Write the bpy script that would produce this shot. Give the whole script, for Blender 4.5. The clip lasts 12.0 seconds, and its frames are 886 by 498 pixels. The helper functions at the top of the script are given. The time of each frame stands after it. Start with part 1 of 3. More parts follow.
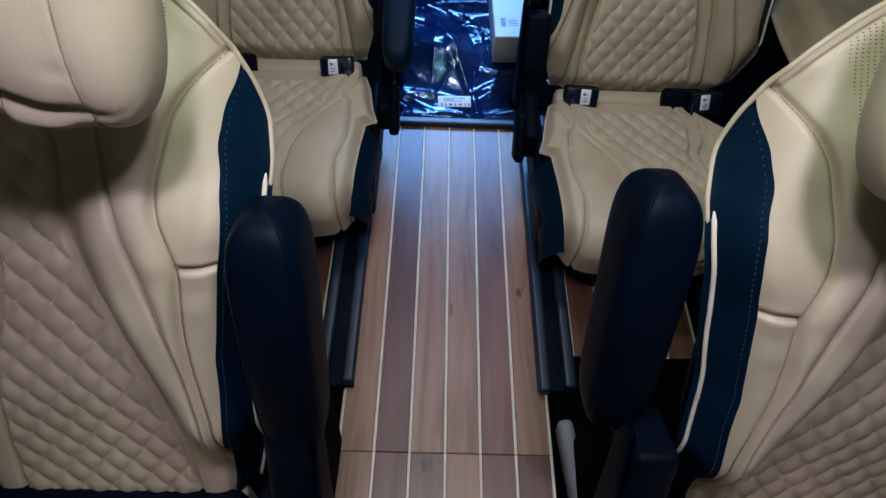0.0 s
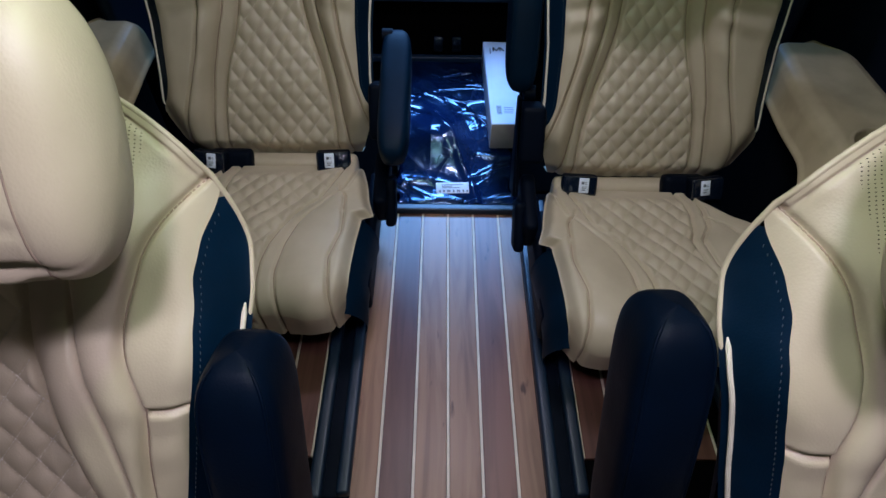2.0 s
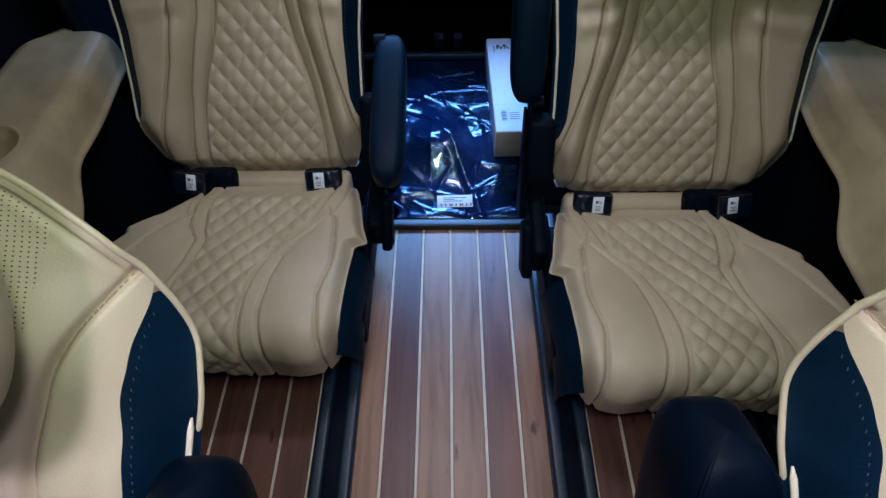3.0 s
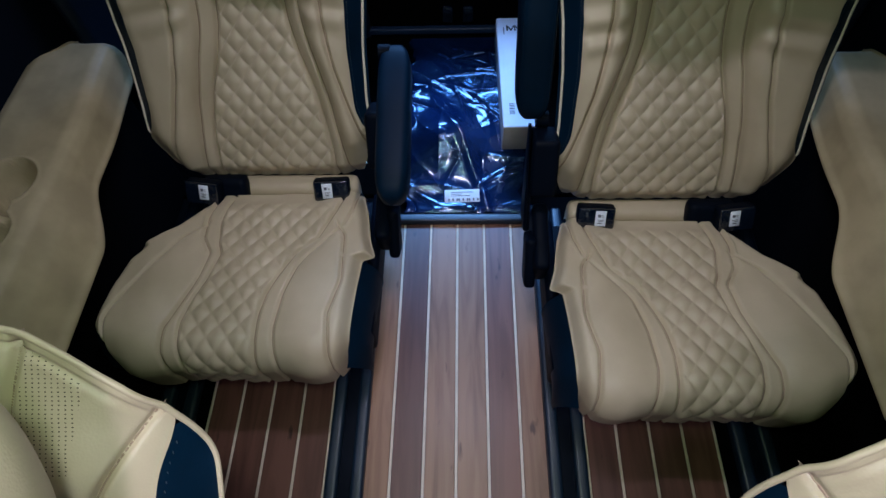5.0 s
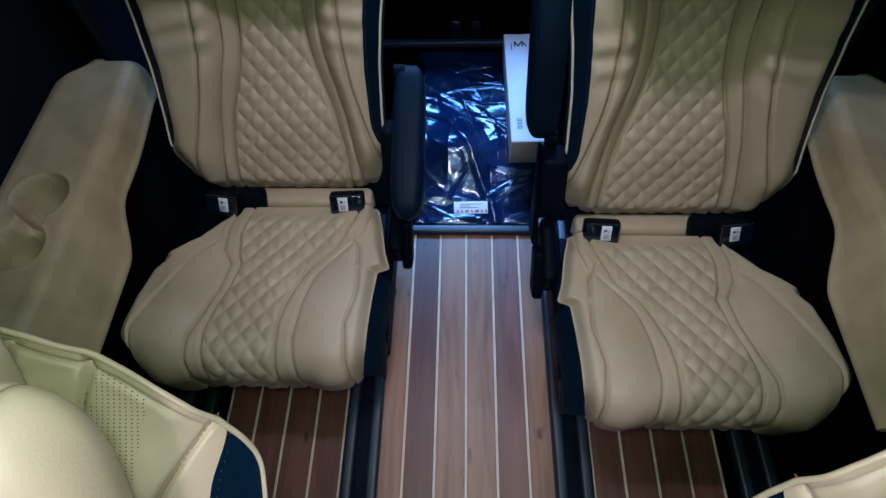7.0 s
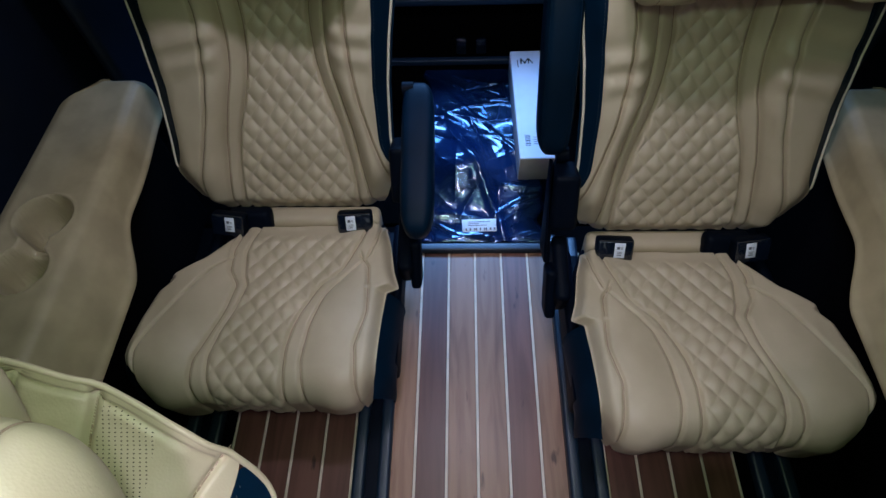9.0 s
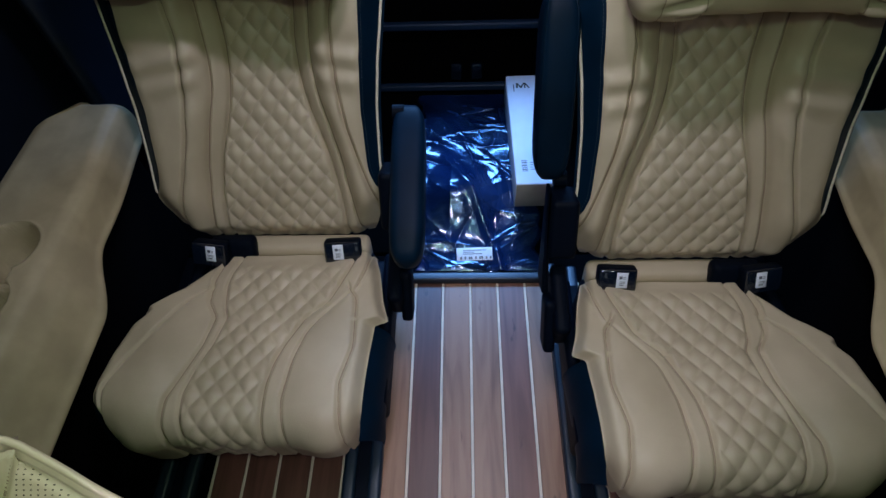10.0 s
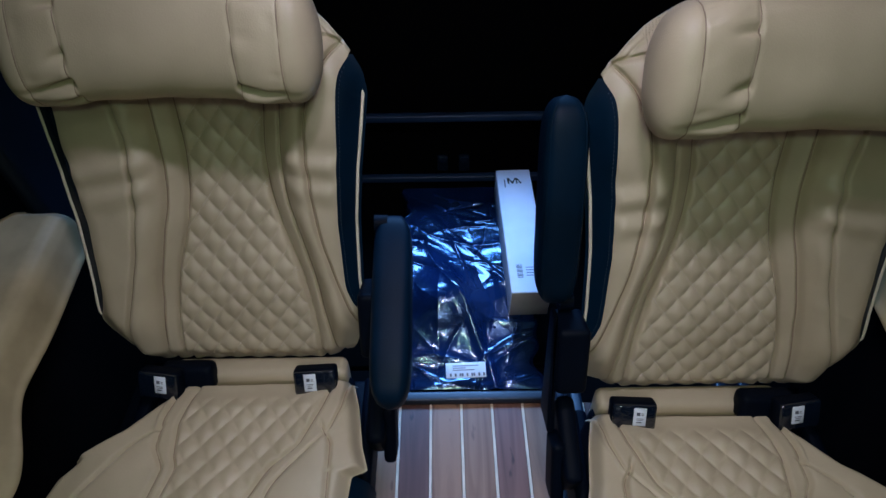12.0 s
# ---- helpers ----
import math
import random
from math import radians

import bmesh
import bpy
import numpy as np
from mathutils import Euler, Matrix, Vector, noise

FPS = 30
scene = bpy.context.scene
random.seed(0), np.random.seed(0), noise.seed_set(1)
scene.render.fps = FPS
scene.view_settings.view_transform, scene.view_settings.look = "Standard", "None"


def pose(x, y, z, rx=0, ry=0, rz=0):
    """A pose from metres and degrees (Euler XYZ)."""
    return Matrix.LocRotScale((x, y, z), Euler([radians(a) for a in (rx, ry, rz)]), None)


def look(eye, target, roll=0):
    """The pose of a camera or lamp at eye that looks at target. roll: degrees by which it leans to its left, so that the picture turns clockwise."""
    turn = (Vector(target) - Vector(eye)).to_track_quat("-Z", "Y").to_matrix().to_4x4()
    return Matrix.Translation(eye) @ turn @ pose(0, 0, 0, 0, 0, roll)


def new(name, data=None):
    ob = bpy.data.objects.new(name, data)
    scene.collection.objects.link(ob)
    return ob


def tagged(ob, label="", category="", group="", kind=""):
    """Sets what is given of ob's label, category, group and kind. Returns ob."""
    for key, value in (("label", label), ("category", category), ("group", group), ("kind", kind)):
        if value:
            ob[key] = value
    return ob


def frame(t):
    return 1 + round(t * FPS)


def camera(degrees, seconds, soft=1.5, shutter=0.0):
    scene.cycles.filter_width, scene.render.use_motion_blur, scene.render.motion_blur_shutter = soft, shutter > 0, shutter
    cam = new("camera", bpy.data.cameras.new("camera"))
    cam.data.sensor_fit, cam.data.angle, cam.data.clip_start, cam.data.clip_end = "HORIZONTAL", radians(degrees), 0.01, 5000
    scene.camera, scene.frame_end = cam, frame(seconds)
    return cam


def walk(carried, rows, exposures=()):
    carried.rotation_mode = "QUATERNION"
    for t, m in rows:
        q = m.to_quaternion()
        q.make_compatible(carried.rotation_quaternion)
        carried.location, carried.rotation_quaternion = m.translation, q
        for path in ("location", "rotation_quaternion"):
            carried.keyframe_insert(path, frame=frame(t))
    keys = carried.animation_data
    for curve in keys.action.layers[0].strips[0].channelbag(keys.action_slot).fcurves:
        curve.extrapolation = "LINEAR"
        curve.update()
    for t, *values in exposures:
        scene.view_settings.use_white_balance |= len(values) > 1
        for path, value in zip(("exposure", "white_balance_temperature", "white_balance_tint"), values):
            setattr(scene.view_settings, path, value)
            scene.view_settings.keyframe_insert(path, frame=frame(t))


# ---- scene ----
cam = camera(75.0, 12.0)
PATH = [
    (0, (-0.033, 0.411, 1.149), (-0.002, 1.534, -0.506), 3.0),
    (0.5, (-0.034, 0.424, 1.154), (-0.017, 1.589, -0.472), 2.3),
    (1, (-0.025, 0.444, 1.148), (-0.004, 1.67, -0.432), 2.2),
    (1.5, (-0.026, 0.462, 1.154), (-0.004, 1.733, -0.39), 1.6),
    (2, (-0.02, 0.484, 1.155), (-0.011, 1.786, -0.363), 0.9),
    (2.5, (-0.012, 0.543, 1.136), (-0.034, 1.818, -0.405), -0.4),
    (3, (-0.005, 0.628, 1.131), (-0.024, 1.883, -0.427), -0.9),
    (5, (0.02, 0.753, 1.266), (-0.057, 1.796, -0.44), -3.7),
    (5.5, (0.022, 0.751, 1.279), (-0.035, 1.784, -0.433), -2.7),
    (6, (0.014, 0.753, 1.292), (-0.05, 1.796, -0.413), -3.1),
    (6.5, (0.012, 0.75, 1.299), (-0.051, 1.803, -0.401), -3.2),
    (7, (-0.008, 0.75, 1.322), (-0.078, 1.793, -0.383), -3.0),
    (9, (-0.028, 0.765, 1.305), (-0.102, 1.858, -0.368), -3.5),
    (9.5, (-0.014, 0.78, 1.27), (-0.077, 1.914, -0.376), -3.1),
    (10, (-0.014, 0.804, 1.25), (-0.088, 1.979, -0.367), -3.4),
    (10.5, (-0.01, 0.874, 1.233), (-0.092, 2.107, -0.34), -4.1),
    (11, (-0.012, 0.939, 1.206), (-0.055, 2.215, -0.334), -2.6),
    (11.5, (-0.027, 0.972, 1.203), (-0.029, 2.286, -0.305), -1.0),
    (12, (-0.031, 0.983, 1.205), (-0.039, 2.329, -0.275), -1.1),
]
walk(cam, [(t, look(eye, target, roll)) for t, eye, target, roll in PATH], [(0, -0.06), (9.0, -0.08), (11, -0.08), (12, -0.08)])

# ---------------------------------------------------------------- light
world = bpy.data.worlds.new("world")
world.use_nodes = True
scene.world = world
world.node_tree.nodes["Background"].inputs[0].default_value = (0.10, 0.22, 0.55, 1)
world.node_tree.nodes["Background"].inputs[1].default_value = 0.003


def area_lamp(name, size_x, size_y, watts, colour, m, spread=180.0):
    data = bpy.data.lights.new(name, "AREA")
    data.shape, data.size, data.size_y, data.energy, data.color = "RECTANGLE", size_x, size_y, watts, colour
    data.spread = math.radians(spread)
    ob = new(name, data)
    ob.matrix_basis = m
    return ob


PINK, GREEN = (0.80, 0.745, 1.0), (0.68, 1.0, 0.66)
# pink: reading lights placed by their shadows; green: unseen fill added over the aisle
LAMPS = [(-0.09, 1.48, 1.455, 1.50, PINK), (0.09, 1.48, 1.455, 1.50, PINK), (-0.15, 0.56, 1.455, 1.95, PINK), (0.15, 0.56, 1.455, 1.95, PINK), (0.0, 0.80, 1.455, 2.2, GREEN), (0.0, 1.18, 1.455, 0.5, GREEN)]
for lx, ly, lz, watts, tint in LAMPS:
    area_lamp("ceiling_light_beam", 0.07, 0.07, watts, tint, look((lx, ly, lz), (lx * 1.3, ly + 0.03, 0.6)), 180.0 if tint is GREEN else (150.0 if ly > 1 else 116.0))
# unseen fill added at the windscreen end, and daylight through the tailgate window
area_lamp("windscreen_end_fill", 1.3, 0.5, 1.4, (0.80, 0.88, 0.90), look((0, -1.25, 1.15), (0, 0.6, 0.55)))
area_lamp("tailgate_daylight", 0.9, 0.6, 13.0, (0.18, 0.44, 1.0), look((0, 2.95, 1.15), (0, 2.12, 0.1)), 66.0)

# ---------------------------------------------------------------- materials


def material(name):
    m = bpy.data.materials.new(name)
    m.use_nodes = True
    return m, m.node_tree.nodes, m.node_tree.links, m.node_tree.nodes["Principled BSDF"]


def noise_bump(m, scale, strength, distance=0.001, detail=4.0, stretch=None, voronoi=False):
    n, l = m.node_tree.nodes, m.node_tree.links
    co = n.new("ShaderNodeTexCoord")
    out = co.outputs["Object"]
    if stretch:
        mp = n.new("ShaderNodeMapping")
        mp.inputs["Scale"].default_value = stretch
        l.new(out, mp.inputs["Vector"])
        out = mp.outputs["Vector"]
    t = n.new("ShaderNodeTexVoronoi" if voronoi else "ShaderNodeTexNoise")
    t.inputs["Scale"].default_value = scale
    if not voronoi:
        t.inputs["Detail"].default_value = detail
    l.new(out, t.inputs["Vector"])
    b = n.new("ShaderNodeBump")
    b.inputs["Strength"].default_value, b.inputs["Distance"].default_value = strength, distance
    l.new(t.outputs["Distance" if voronoi else "Fac"], b.inputs["Height"])
    l.new(b.outputs["Normal"], n["Principled BSDF"].inputs["Normal"])
    return t, b


def two_tone(m, a, b, scale, detail=5.0, lo=0.35, hi=0.65, stretch=None):
    n, l = m.node_tree.nodes, m.node_tree.links
    co = n.new("ShaderNodeTexCoord")
    out = co.outputs["Object"]
    if stretch:
        mp = n.new("ShaderNodeMapping")
        mp.inputs["Scale"].default_value = stretch
        l.new(out, mp.inputs["Vector"])
        out = mp.outputs["Vector"]
    t = n.new("ShaderNodeTexNoise")
    t.inputs["Scale"].default_value, t.inputs["Detail"].default_value = scale, detail
    l.new(out, t.inputs["Vector"])
    r = n.new("ShaderNodeValToRGB")
    r.color_ramp.elements[0].position, r.color_ramp.elements[0].color = lo, (*a, 1)
    r.color_ramp.elements[1].position, r.color_ramp.elements[1].color = hi, (*b, 1)
    l.new(t.outputs["Fac"], r.inputs["Fac"])
    l.new(r.outputs["Color"], n["Principled BSDF"].inputs["Base Color"])
    return r


def plain(name, colour, rough, bump=0.0, scale=300.0, metal=0.0, spec=0.5, coat=0.0, vary=0.12):
    m, n, l, p = material(name)
    two_tone(m, tuple(c * (1 - vary) for c in colour), tuple(min(1, c * (1 + vary)) for c in colour), 14.0)
    p.inputs["Roughness"].default_value, p.inputs["Metallic"].default_value = rough, metal
    p.inputs["Specular IOR Level"].default_value, p.inputs["Coat Weight"].default_value = spec, coat
    if bump:
        noise_bump(m, scale, bump)
    return m


def leather(name, a, b, rough, spec=0.5):
    m, n, l, p = material(name)
    two_tone(m, a, b, 9.0)
    p.inputs["Specular IOR Level"].default_value = spec
    noise_bump(m, 420.0, 0.22, 0.0006, voronoi=True)
    co, t, mr = n.new("ShaderNodeTexCoord"), n.new("ShaderNodeTexNoise"), n.new("ShaderNodeMapRange")
    t.inputs["Scale"].default_value = 22.0
    mr.inputs["To Min"].default_value, mr.inputs["To Max"].default_value = rough - 0.07, rough + 0.07
    l.new(co.outputs["Object"], t.inputs["Vector"])
    l.new(t.outputs["Fac"], mr.inputs["Value"])
    l.new(mr.outputs["Result"], p.inputs["Roughness"])
    return m


TAN = leather("tan_leather", (0.485, 0.402, 0.272), (0.565, 0.472, 0.326), 0.46)
BLACK = leather("black_leather", (0.0005, 0.0080, 0.019), (0.0008, 0.0125, 0.031), 0.50, 0.11)
# darker copy of the black leather: the front armrests' shade put into the colour
BLACK_SHADED = leather("shaded_black_leather", (0.0005, 0.0028, 0.0075), (0.0008, 0.0045, 0.013), 0.50, 0.07)
PIPING = plain("cream_piping", (0.78, 0.70, 0.55), 0.5)
# seam thread, coloured dark so that it also paints the shade in the grooves
SEAM_SHADE = plain("brown_thread_and_crease_shade", (0.29, 0.21, 0.15), 0.8)
THREAD = plain("pale_thread", (0.06, 0.07, 0.08), 0.7)
PALE_STITCH = plain("pale_stitch", (0.60, 0.54, 0.46), 0.45)
PLASTIC = plain("black_plastic", (0.0008, 0.0032, 0.009), 0.55, 0.25, 500.0, spec=0.08)
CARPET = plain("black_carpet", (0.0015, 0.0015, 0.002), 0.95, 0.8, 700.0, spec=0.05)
BAR = plain("blue_black_bar", (0.010, 0.030, 0.075), 0.5)
TRIM_GREY = plain("grey_foot_trim", (0.20, 0.20, 0.19), 0.55)
RAIL = plain("dark_rail_metal", (0.006, 0.018, 0.036), 0.42, 0.2, 200.0, spec=0.6)
TRIM = plain("beige_trim_plastic", (0.42, 0.345, 0.215), 0.48, 0.12, 600.0, spec=0.35, coat=0.06)
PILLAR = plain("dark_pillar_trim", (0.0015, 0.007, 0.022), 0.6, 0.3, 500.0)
LINING = plain("grey_headlining", (0.05, 0.05, 0.055), 0.9, 0.4, 500.0)
INLAY = plain("white_inlay", (0.68, 0.58, 0.45), 0.45)
PAPER = plain("white_label_paper", (0.80, 0.86, 0.94), 0.6, vary=0.04)
INK = plain("grey_label_ink", (0.10, 0.11, 0.14), 0.6)
LOGO = plain("black_print", (0.015, 0.015, 0.018), 0.5)
CARD = plain("white_cardboard", (0.66, 0.72, 0.82), 0.55, 0.1, 120.0, vary=0.05)
CARD_SIDE = plain("grey_cardboard", (0.30, 0.28, 0.25), 0.7, 0.2, 160.0)
SILVER = plain("silver_catch", (0.6, 0.62, 0.65), 0.3, metal=1.0)
ORANGE = plain("brown_edge_board", (0.20, 0.09, 0.035), 0.6)

m, n, l, p = material("perforated_leather")
PERFORATED = m
two_tone(m, (0.485, 0.402, 0.272), (0.565, 0.472, 0.326), 9.0)
co, sc, fr, ce, ln, st, mx = (n.new("ShaderNodeTexCoord"), n.new("ShaderNodeVectorMath"), n.new("ShaderNodeVectorMath"),
                              n.new("ShaderNodeVectorMath"), n.new("ShaderNodeVectorMath"), n.new("ShaderNodeMath"), n.new("ShaderNodeMix"))
sc.operation, fr.operation, ce.operation, ln.operation, st.operation, mx.data_type = "MULTIPLY", "FRACTION", "SUBTRACT", "LENGTH", "LESS_THAN", "RGBA"
sc.inputs[1].default_value, ce.inputs[1].default_value, st.inputs[1].default_value = (210, 0, 210), (0.5, 0, 0.5), 0.16
sep, com, sub = n.new("ShaderNodeSeparateXYZ"), n.new("ShaderNodeCombineXYZ"), n.new("ShaderNodeMath")
sub.operation = "ADD"
l.new(co.outputs["Object"], sep.inputs[0]), l.new(sep.outputs["Z"], sub.inputs[0]), l.new(sep.outputs["Y"], sub.inputs[1])
l.new(sep.outputs["X"], com.inputs["X"]), l.new(sub.outputs[0], com.inputs["Z"]), l.new(com.outputs[0], sc.inputs[0]), l.new(sc.outputs[0], fr.inputs[0]), l.new(fr.outputs[0], ce.inputs[0])
l.new(ce.outputs[0], ln.inputs[0]), l.new(ln.outputs["Value"], st.inputs[0]), l.new(st.outputs[0], mx.inputs["Factor"])
l.new(p.inputs["Base Color"].links[0].from_socket, mx.inputs["A"])
mx.inputs["B"].default_value = (0.05, 0.035, 0.02, 1)
l.new(mx.outputs["Result"], p.inputs["Base Color"])
p.inputs["Roughness"].default_value = 0.5

# clear wrapping film over a black mat; the blue sheen is put into its colour and tints
m, n, l, p = material("film_over_black_mat_blue_sheen")
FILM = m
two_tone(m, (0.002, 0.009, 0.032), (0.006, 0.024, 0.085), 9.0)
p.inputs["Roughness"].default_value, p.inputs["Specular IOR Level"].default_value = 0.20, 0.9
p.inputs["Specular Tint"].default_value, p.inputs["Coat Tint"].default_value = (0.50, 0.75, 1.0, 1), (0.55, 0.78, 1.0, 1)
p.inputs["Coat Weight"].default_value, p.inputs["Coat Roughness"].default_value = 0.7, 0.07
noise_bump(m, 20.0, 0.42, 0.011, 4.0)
m, n, l, p = material("clear_wrapping")
WRAP = m
p.inputs["Base Color"].default_value = (0.004, 0.009, 0.020, 1)
p.inputs["Roughness"].default_value, p.inputs["Coat Weight"].default_value = 0.12, 1.0
noise_bump(m, 70.0, 0.6, 0.006, 4.0)

# wooden boards: each board takes its own tone
def wood(name, dark, light):
    m, n, l, p = material(name)
    oi, ramp, mul = n.new("ShaderNodeObjectInfo"), n.new("ShaderNodeValToRGB"), n.new("ShaderNodeMix")
    ramp.color_ramp.elements[0].color, ramp.color_ramp.elements[1].color = (*dark, 1), (*light, 1)
    l.new(oi.outputs["Random"], ramp.inputs["Fac"])
    co, mp, off, big = n.new("ShaderNodeTexCoord"), n.new("ShaderNodeMapping"), n.new("ShaderNodeVectorMath"), n.new("ShaderNodeVectorMath")
    mp.inputs["Scale"].default_value = (15, 1.3, 15)
    big.operation, off.operation = "SCALE", "ADD"
    big.inputs["Scale"].default_value = 7.0
    l.new(oi.outputs["Random"], big.inputs[0]), l.new(big.outputs[0], off.inputs[1])
    l.new(co.outputs["Object"], off.inputs[0]), l.new(off.outputs[0], mp.inputs["Vector"])
    g1, g2 = n.new("ShaderNodeTexNoise"), n.new("ShaderNodeTexNoise")
    g1.inputs["Scale"].default_value, g1.inputs["Detail"].default_value, g1.inputs["Distortion"].default_value = 2.0, 9.0, 1.2
    g2.inputs["Scale"].default_value, g2.inputs["Detail"].default_value = 14.0, 6.0
    l.new(mp.outputs[0], g1.inputs["Vector"]), l.new(mp.outputs[0], g2.inputs["Vector"])
    gr = n.new("ShaderNodeValToRGB")
    gr.color_ramp.elements[0].position, gr.color_ramp.elements[0].color = 0.30, (0.50, 0.42, 0.40, 1)
    gr.color_ramp.elements[1].position, gr.color_ramp.elements[1].color = 0.62, (1.12, 1.12, 1.12, 1)
    l.new(g1.outputs["Fac"], gr.inputs["Fac"])
    mul.data_type, mul.blend_type = "RGBA", "MULTIPLY"
    mul.inputs["Factor"].default_value = 0.8
    l.new(ramp.outputs["Color"], mul.inputs["A"]), l.new(gr.outputs["Color"], mul.inputs["B"])
    # dark knots
    kn, kr, km, kp = n.new("ShaderNodeTexNoise"), n.new("ShaderNodeValToRGB"), n.new("ShaderNodeMix"), n.new("ShaderNodeMapping")
    kp.inputs["Scale"].default_value = (36, 11, 36)
    l.new(off.outputs[0], kp.inputs["Vector"]), l.new(kp.outputs[0], kn.inputs["Vector"])
    kn.inputs["Scale"].default_value, kn.inputs["Detail"].default_value = 1.0, 3.0
    kr.color_ramp.elements[0].position, kr.color_ramp.elements[0].color = 0.68, (1, 1, 1, 1)
    kr.color_ramp.elements[1].position, kr.color_ramp.elements[1].color = 0.75, (0.28, 0.22, 0.22, 1)
    l.new(kn.outputs["Fac"], kr.inputs["Fac"])
    km.data_type, km.blend_type = "RGBA", "MULTIPLY"
    km.inputs["Factor"].default_value = 1.0
    l.new(mul.outputs["Result"], km.inputs["A"]), l.new(kr.outputs["Color"], km.inputs["B"])
    l.new(km.outputs["Result"], p.inputs["Base Color"])
    wb = n.new("ShaderNodeBump")
    wb.inputs["Strength"].default_value, wb.inputs["Distance"].default_value = 0.15, 0.0005
    l.new(g2.outputs["Fac"], wb.inputs["Height"]), l.new(wb.outputs["Normal"], p.inputs["Normal"])
    p.inputs["Roughness"].default_value, p.inputs["Coat Weight"].default_value, p.inputs["Coat Roughness"].default_value = 0.42, 0.10, 0.26
    return m


WOOD_DARK = wood("dark_walnut_board", (0.120, 0.049, 0.034), (0.18, 0.078, 0.052))
WOOD_PALE = wood("pale_walnut_board", (0.235, 0.118, 0.066), (0.32, 0.170, 0.095))

m, n, l, p = material("lamp_lens")
LENS = m
p.inputs["Emission Color"].default_value, p.inputs["Emission Strength"].default_value = (0.96, 1.0, 0.93, 1), 6.0

# ---------------------------------------------------------------- mesh helpers


def thing(name, m, label, category, group="", kind=""):
    ob = new(name)
    ob.empty_display_size = 0.05
    ob.matrix_basis = m
    return tagged(ob, label, category, group, kind)


def part(name, mesh, mat, parent=None, label="", m=None):
    if isinstance(mesh, bmesh.types.BMesh):
        data = bpy.data.meshes.new(name)
        mesh.to_mesh(data)
        mesh.free()
        mesh = data
    if mat and not mesh.materials:
        mesh.materials.append(mat)
    ob = new(name, mesh)
    ob.parent = parent
    if m:
        ob.matrix_basis = m
    return tagged(ob, label)


def sheet(name, pts, flip=False, wrap=False):
    """A smooth mesh from an array of points [rows][columns][3]."""
    pts = np.asarray(pts, float)
    nv, nu = pts.shape[:2]
    i = np.arange(nv * nu).reshape(nv, nu)
    if wrap:
        i = np.concatenate([i, i[:, :1]], axis=1)
    q = np.stack([i[:-1, :-1], i[:-1, 1:], i[1:, 1:], i[1:, :-1]], axis=-1).reshape(-1, 4)
    if flip:
        q = q[:, ::-1]
    data = bpy.data.meshes.new(name)
    data.from_pydata(pts.reshape(-1, 3).tolist(), [], q.tolist())
    data.polygons.foreach_set("use_smooth", [True] * len(data.polygons))
    data.update()
    return data


def rounded_box(sx, sy, sz, bevel=0.006, seg=3, m=None, taper=None):
    bm = bmesh.new()
    bmesh.ops.create_cube(bm, size=1.0)
    for v in bm.verts:
        k = taper if taper and v.co.z > 0 else 1.0
        v.co = Vector((v.co.x * sx * k, v.co.y * sy * k, v.co.z * sz))
    bmesh.ops.bevel(bm, geom=bm.edges[:], offset=bevel, segments=seg, profile=0.6, affect="EDGES")
    for f in bm.faces:
        f.smooth = True
    if m:
        bmesh.ops.transform(bm, matrix=m, verts=bm.verts)
    return bm


def joined(*bms):
    out = bmesh.new()
    for b in bms:
        data = bpy.data.meshes.new("tmp")
        b.to_mesh(data)
        b.free()
        out.from_mesh(data)
        bpy.data.meshes.remove(data)
    return out


def tube(name, pts, r, sides=8):
    pts = [Vector(p) for p in pts]
    rows = []
    for k, c in enumerate(pts):
        d = (pts[min(k + 1, len(pts) - 1)] - pts[max(k - 1, 0)]).normalized()
        a = d.orthogonal().normalized() if k == 0 else (a - d * a.dot(d)).normalized()
        b = d.cross(a)
        rr = r * (0.3 if k in (0, len(pts) - 1) else 1)
        rows.append([c + (a * math.cos(w) + b * math.sin(w)) * rr for w in [2 * math.pi * j / sides for j in range(sides)]])
    return sheet(name, np.array([[list(p) for p in row] for row in rows]), wrap=True)


def pillow(name, hx, hy, hz, e1=0.35, e2=0.5, nu=64, nv=40, dent=None):
    """A padded block: a superellipsoid, e1 along its height, e2 round it; dent(p) shifts its surface along the outward way."""
    v = np.linspace(-math.pi / 2, math.pi / 2, nv)[:, None]
    u = np.linspace(-math.pi, math.pi, nu, endpoint=False)[None, :]
    sp = lambda a, e: np.sign(a) * np.abs(a) ** e
    x, y, z = hx * sp(np.cos(v), e1) * sp(np.cos(u), e2), hy * sp(np.cos(v), e1) * sp(np.sin(u), e2), hz * sp(np.sin(v), e1) + 0 * u
    pts = np.stack([x, y, z], axis=-1)
    if dent:
        pts = dent(pts)
    return sheet(name, pts, wrap=True)


def ease(x, a, b):
    t = np.clip((x - a) / (b - a), 0, 1)
    return t * t * (3 - 2 * t)


def ridge(x, at, w):
    return np.exp(-((x - at) / w) ** 2)


def wobble(pts, scale, amount, seed):
    """Soft uneven swelling, as height along one way."""
    a = np.zeros(pts.shape[:-1])
    rng = np.random.RandomState(seed)
    for _ in range(7):
        k = rng.normal(size=3)
        k *= scale * rng.uniform(0.6, 1.8) / np.linalg.norm(k)
        a += np.sin(pts @ k + rng.uniform(0, 6.28)) / 7
    return a * amount


# ---------------------------------------------------------------- cabin shell
def slab(name, sx, sy, sz, at, mat, label, category="wall"):
    ob = part(name, rounded_box(sx, sy, sz, 0.004, 1), mat, None, label, pose(*at))
    return tagged(ob, label, category, "", "structure")


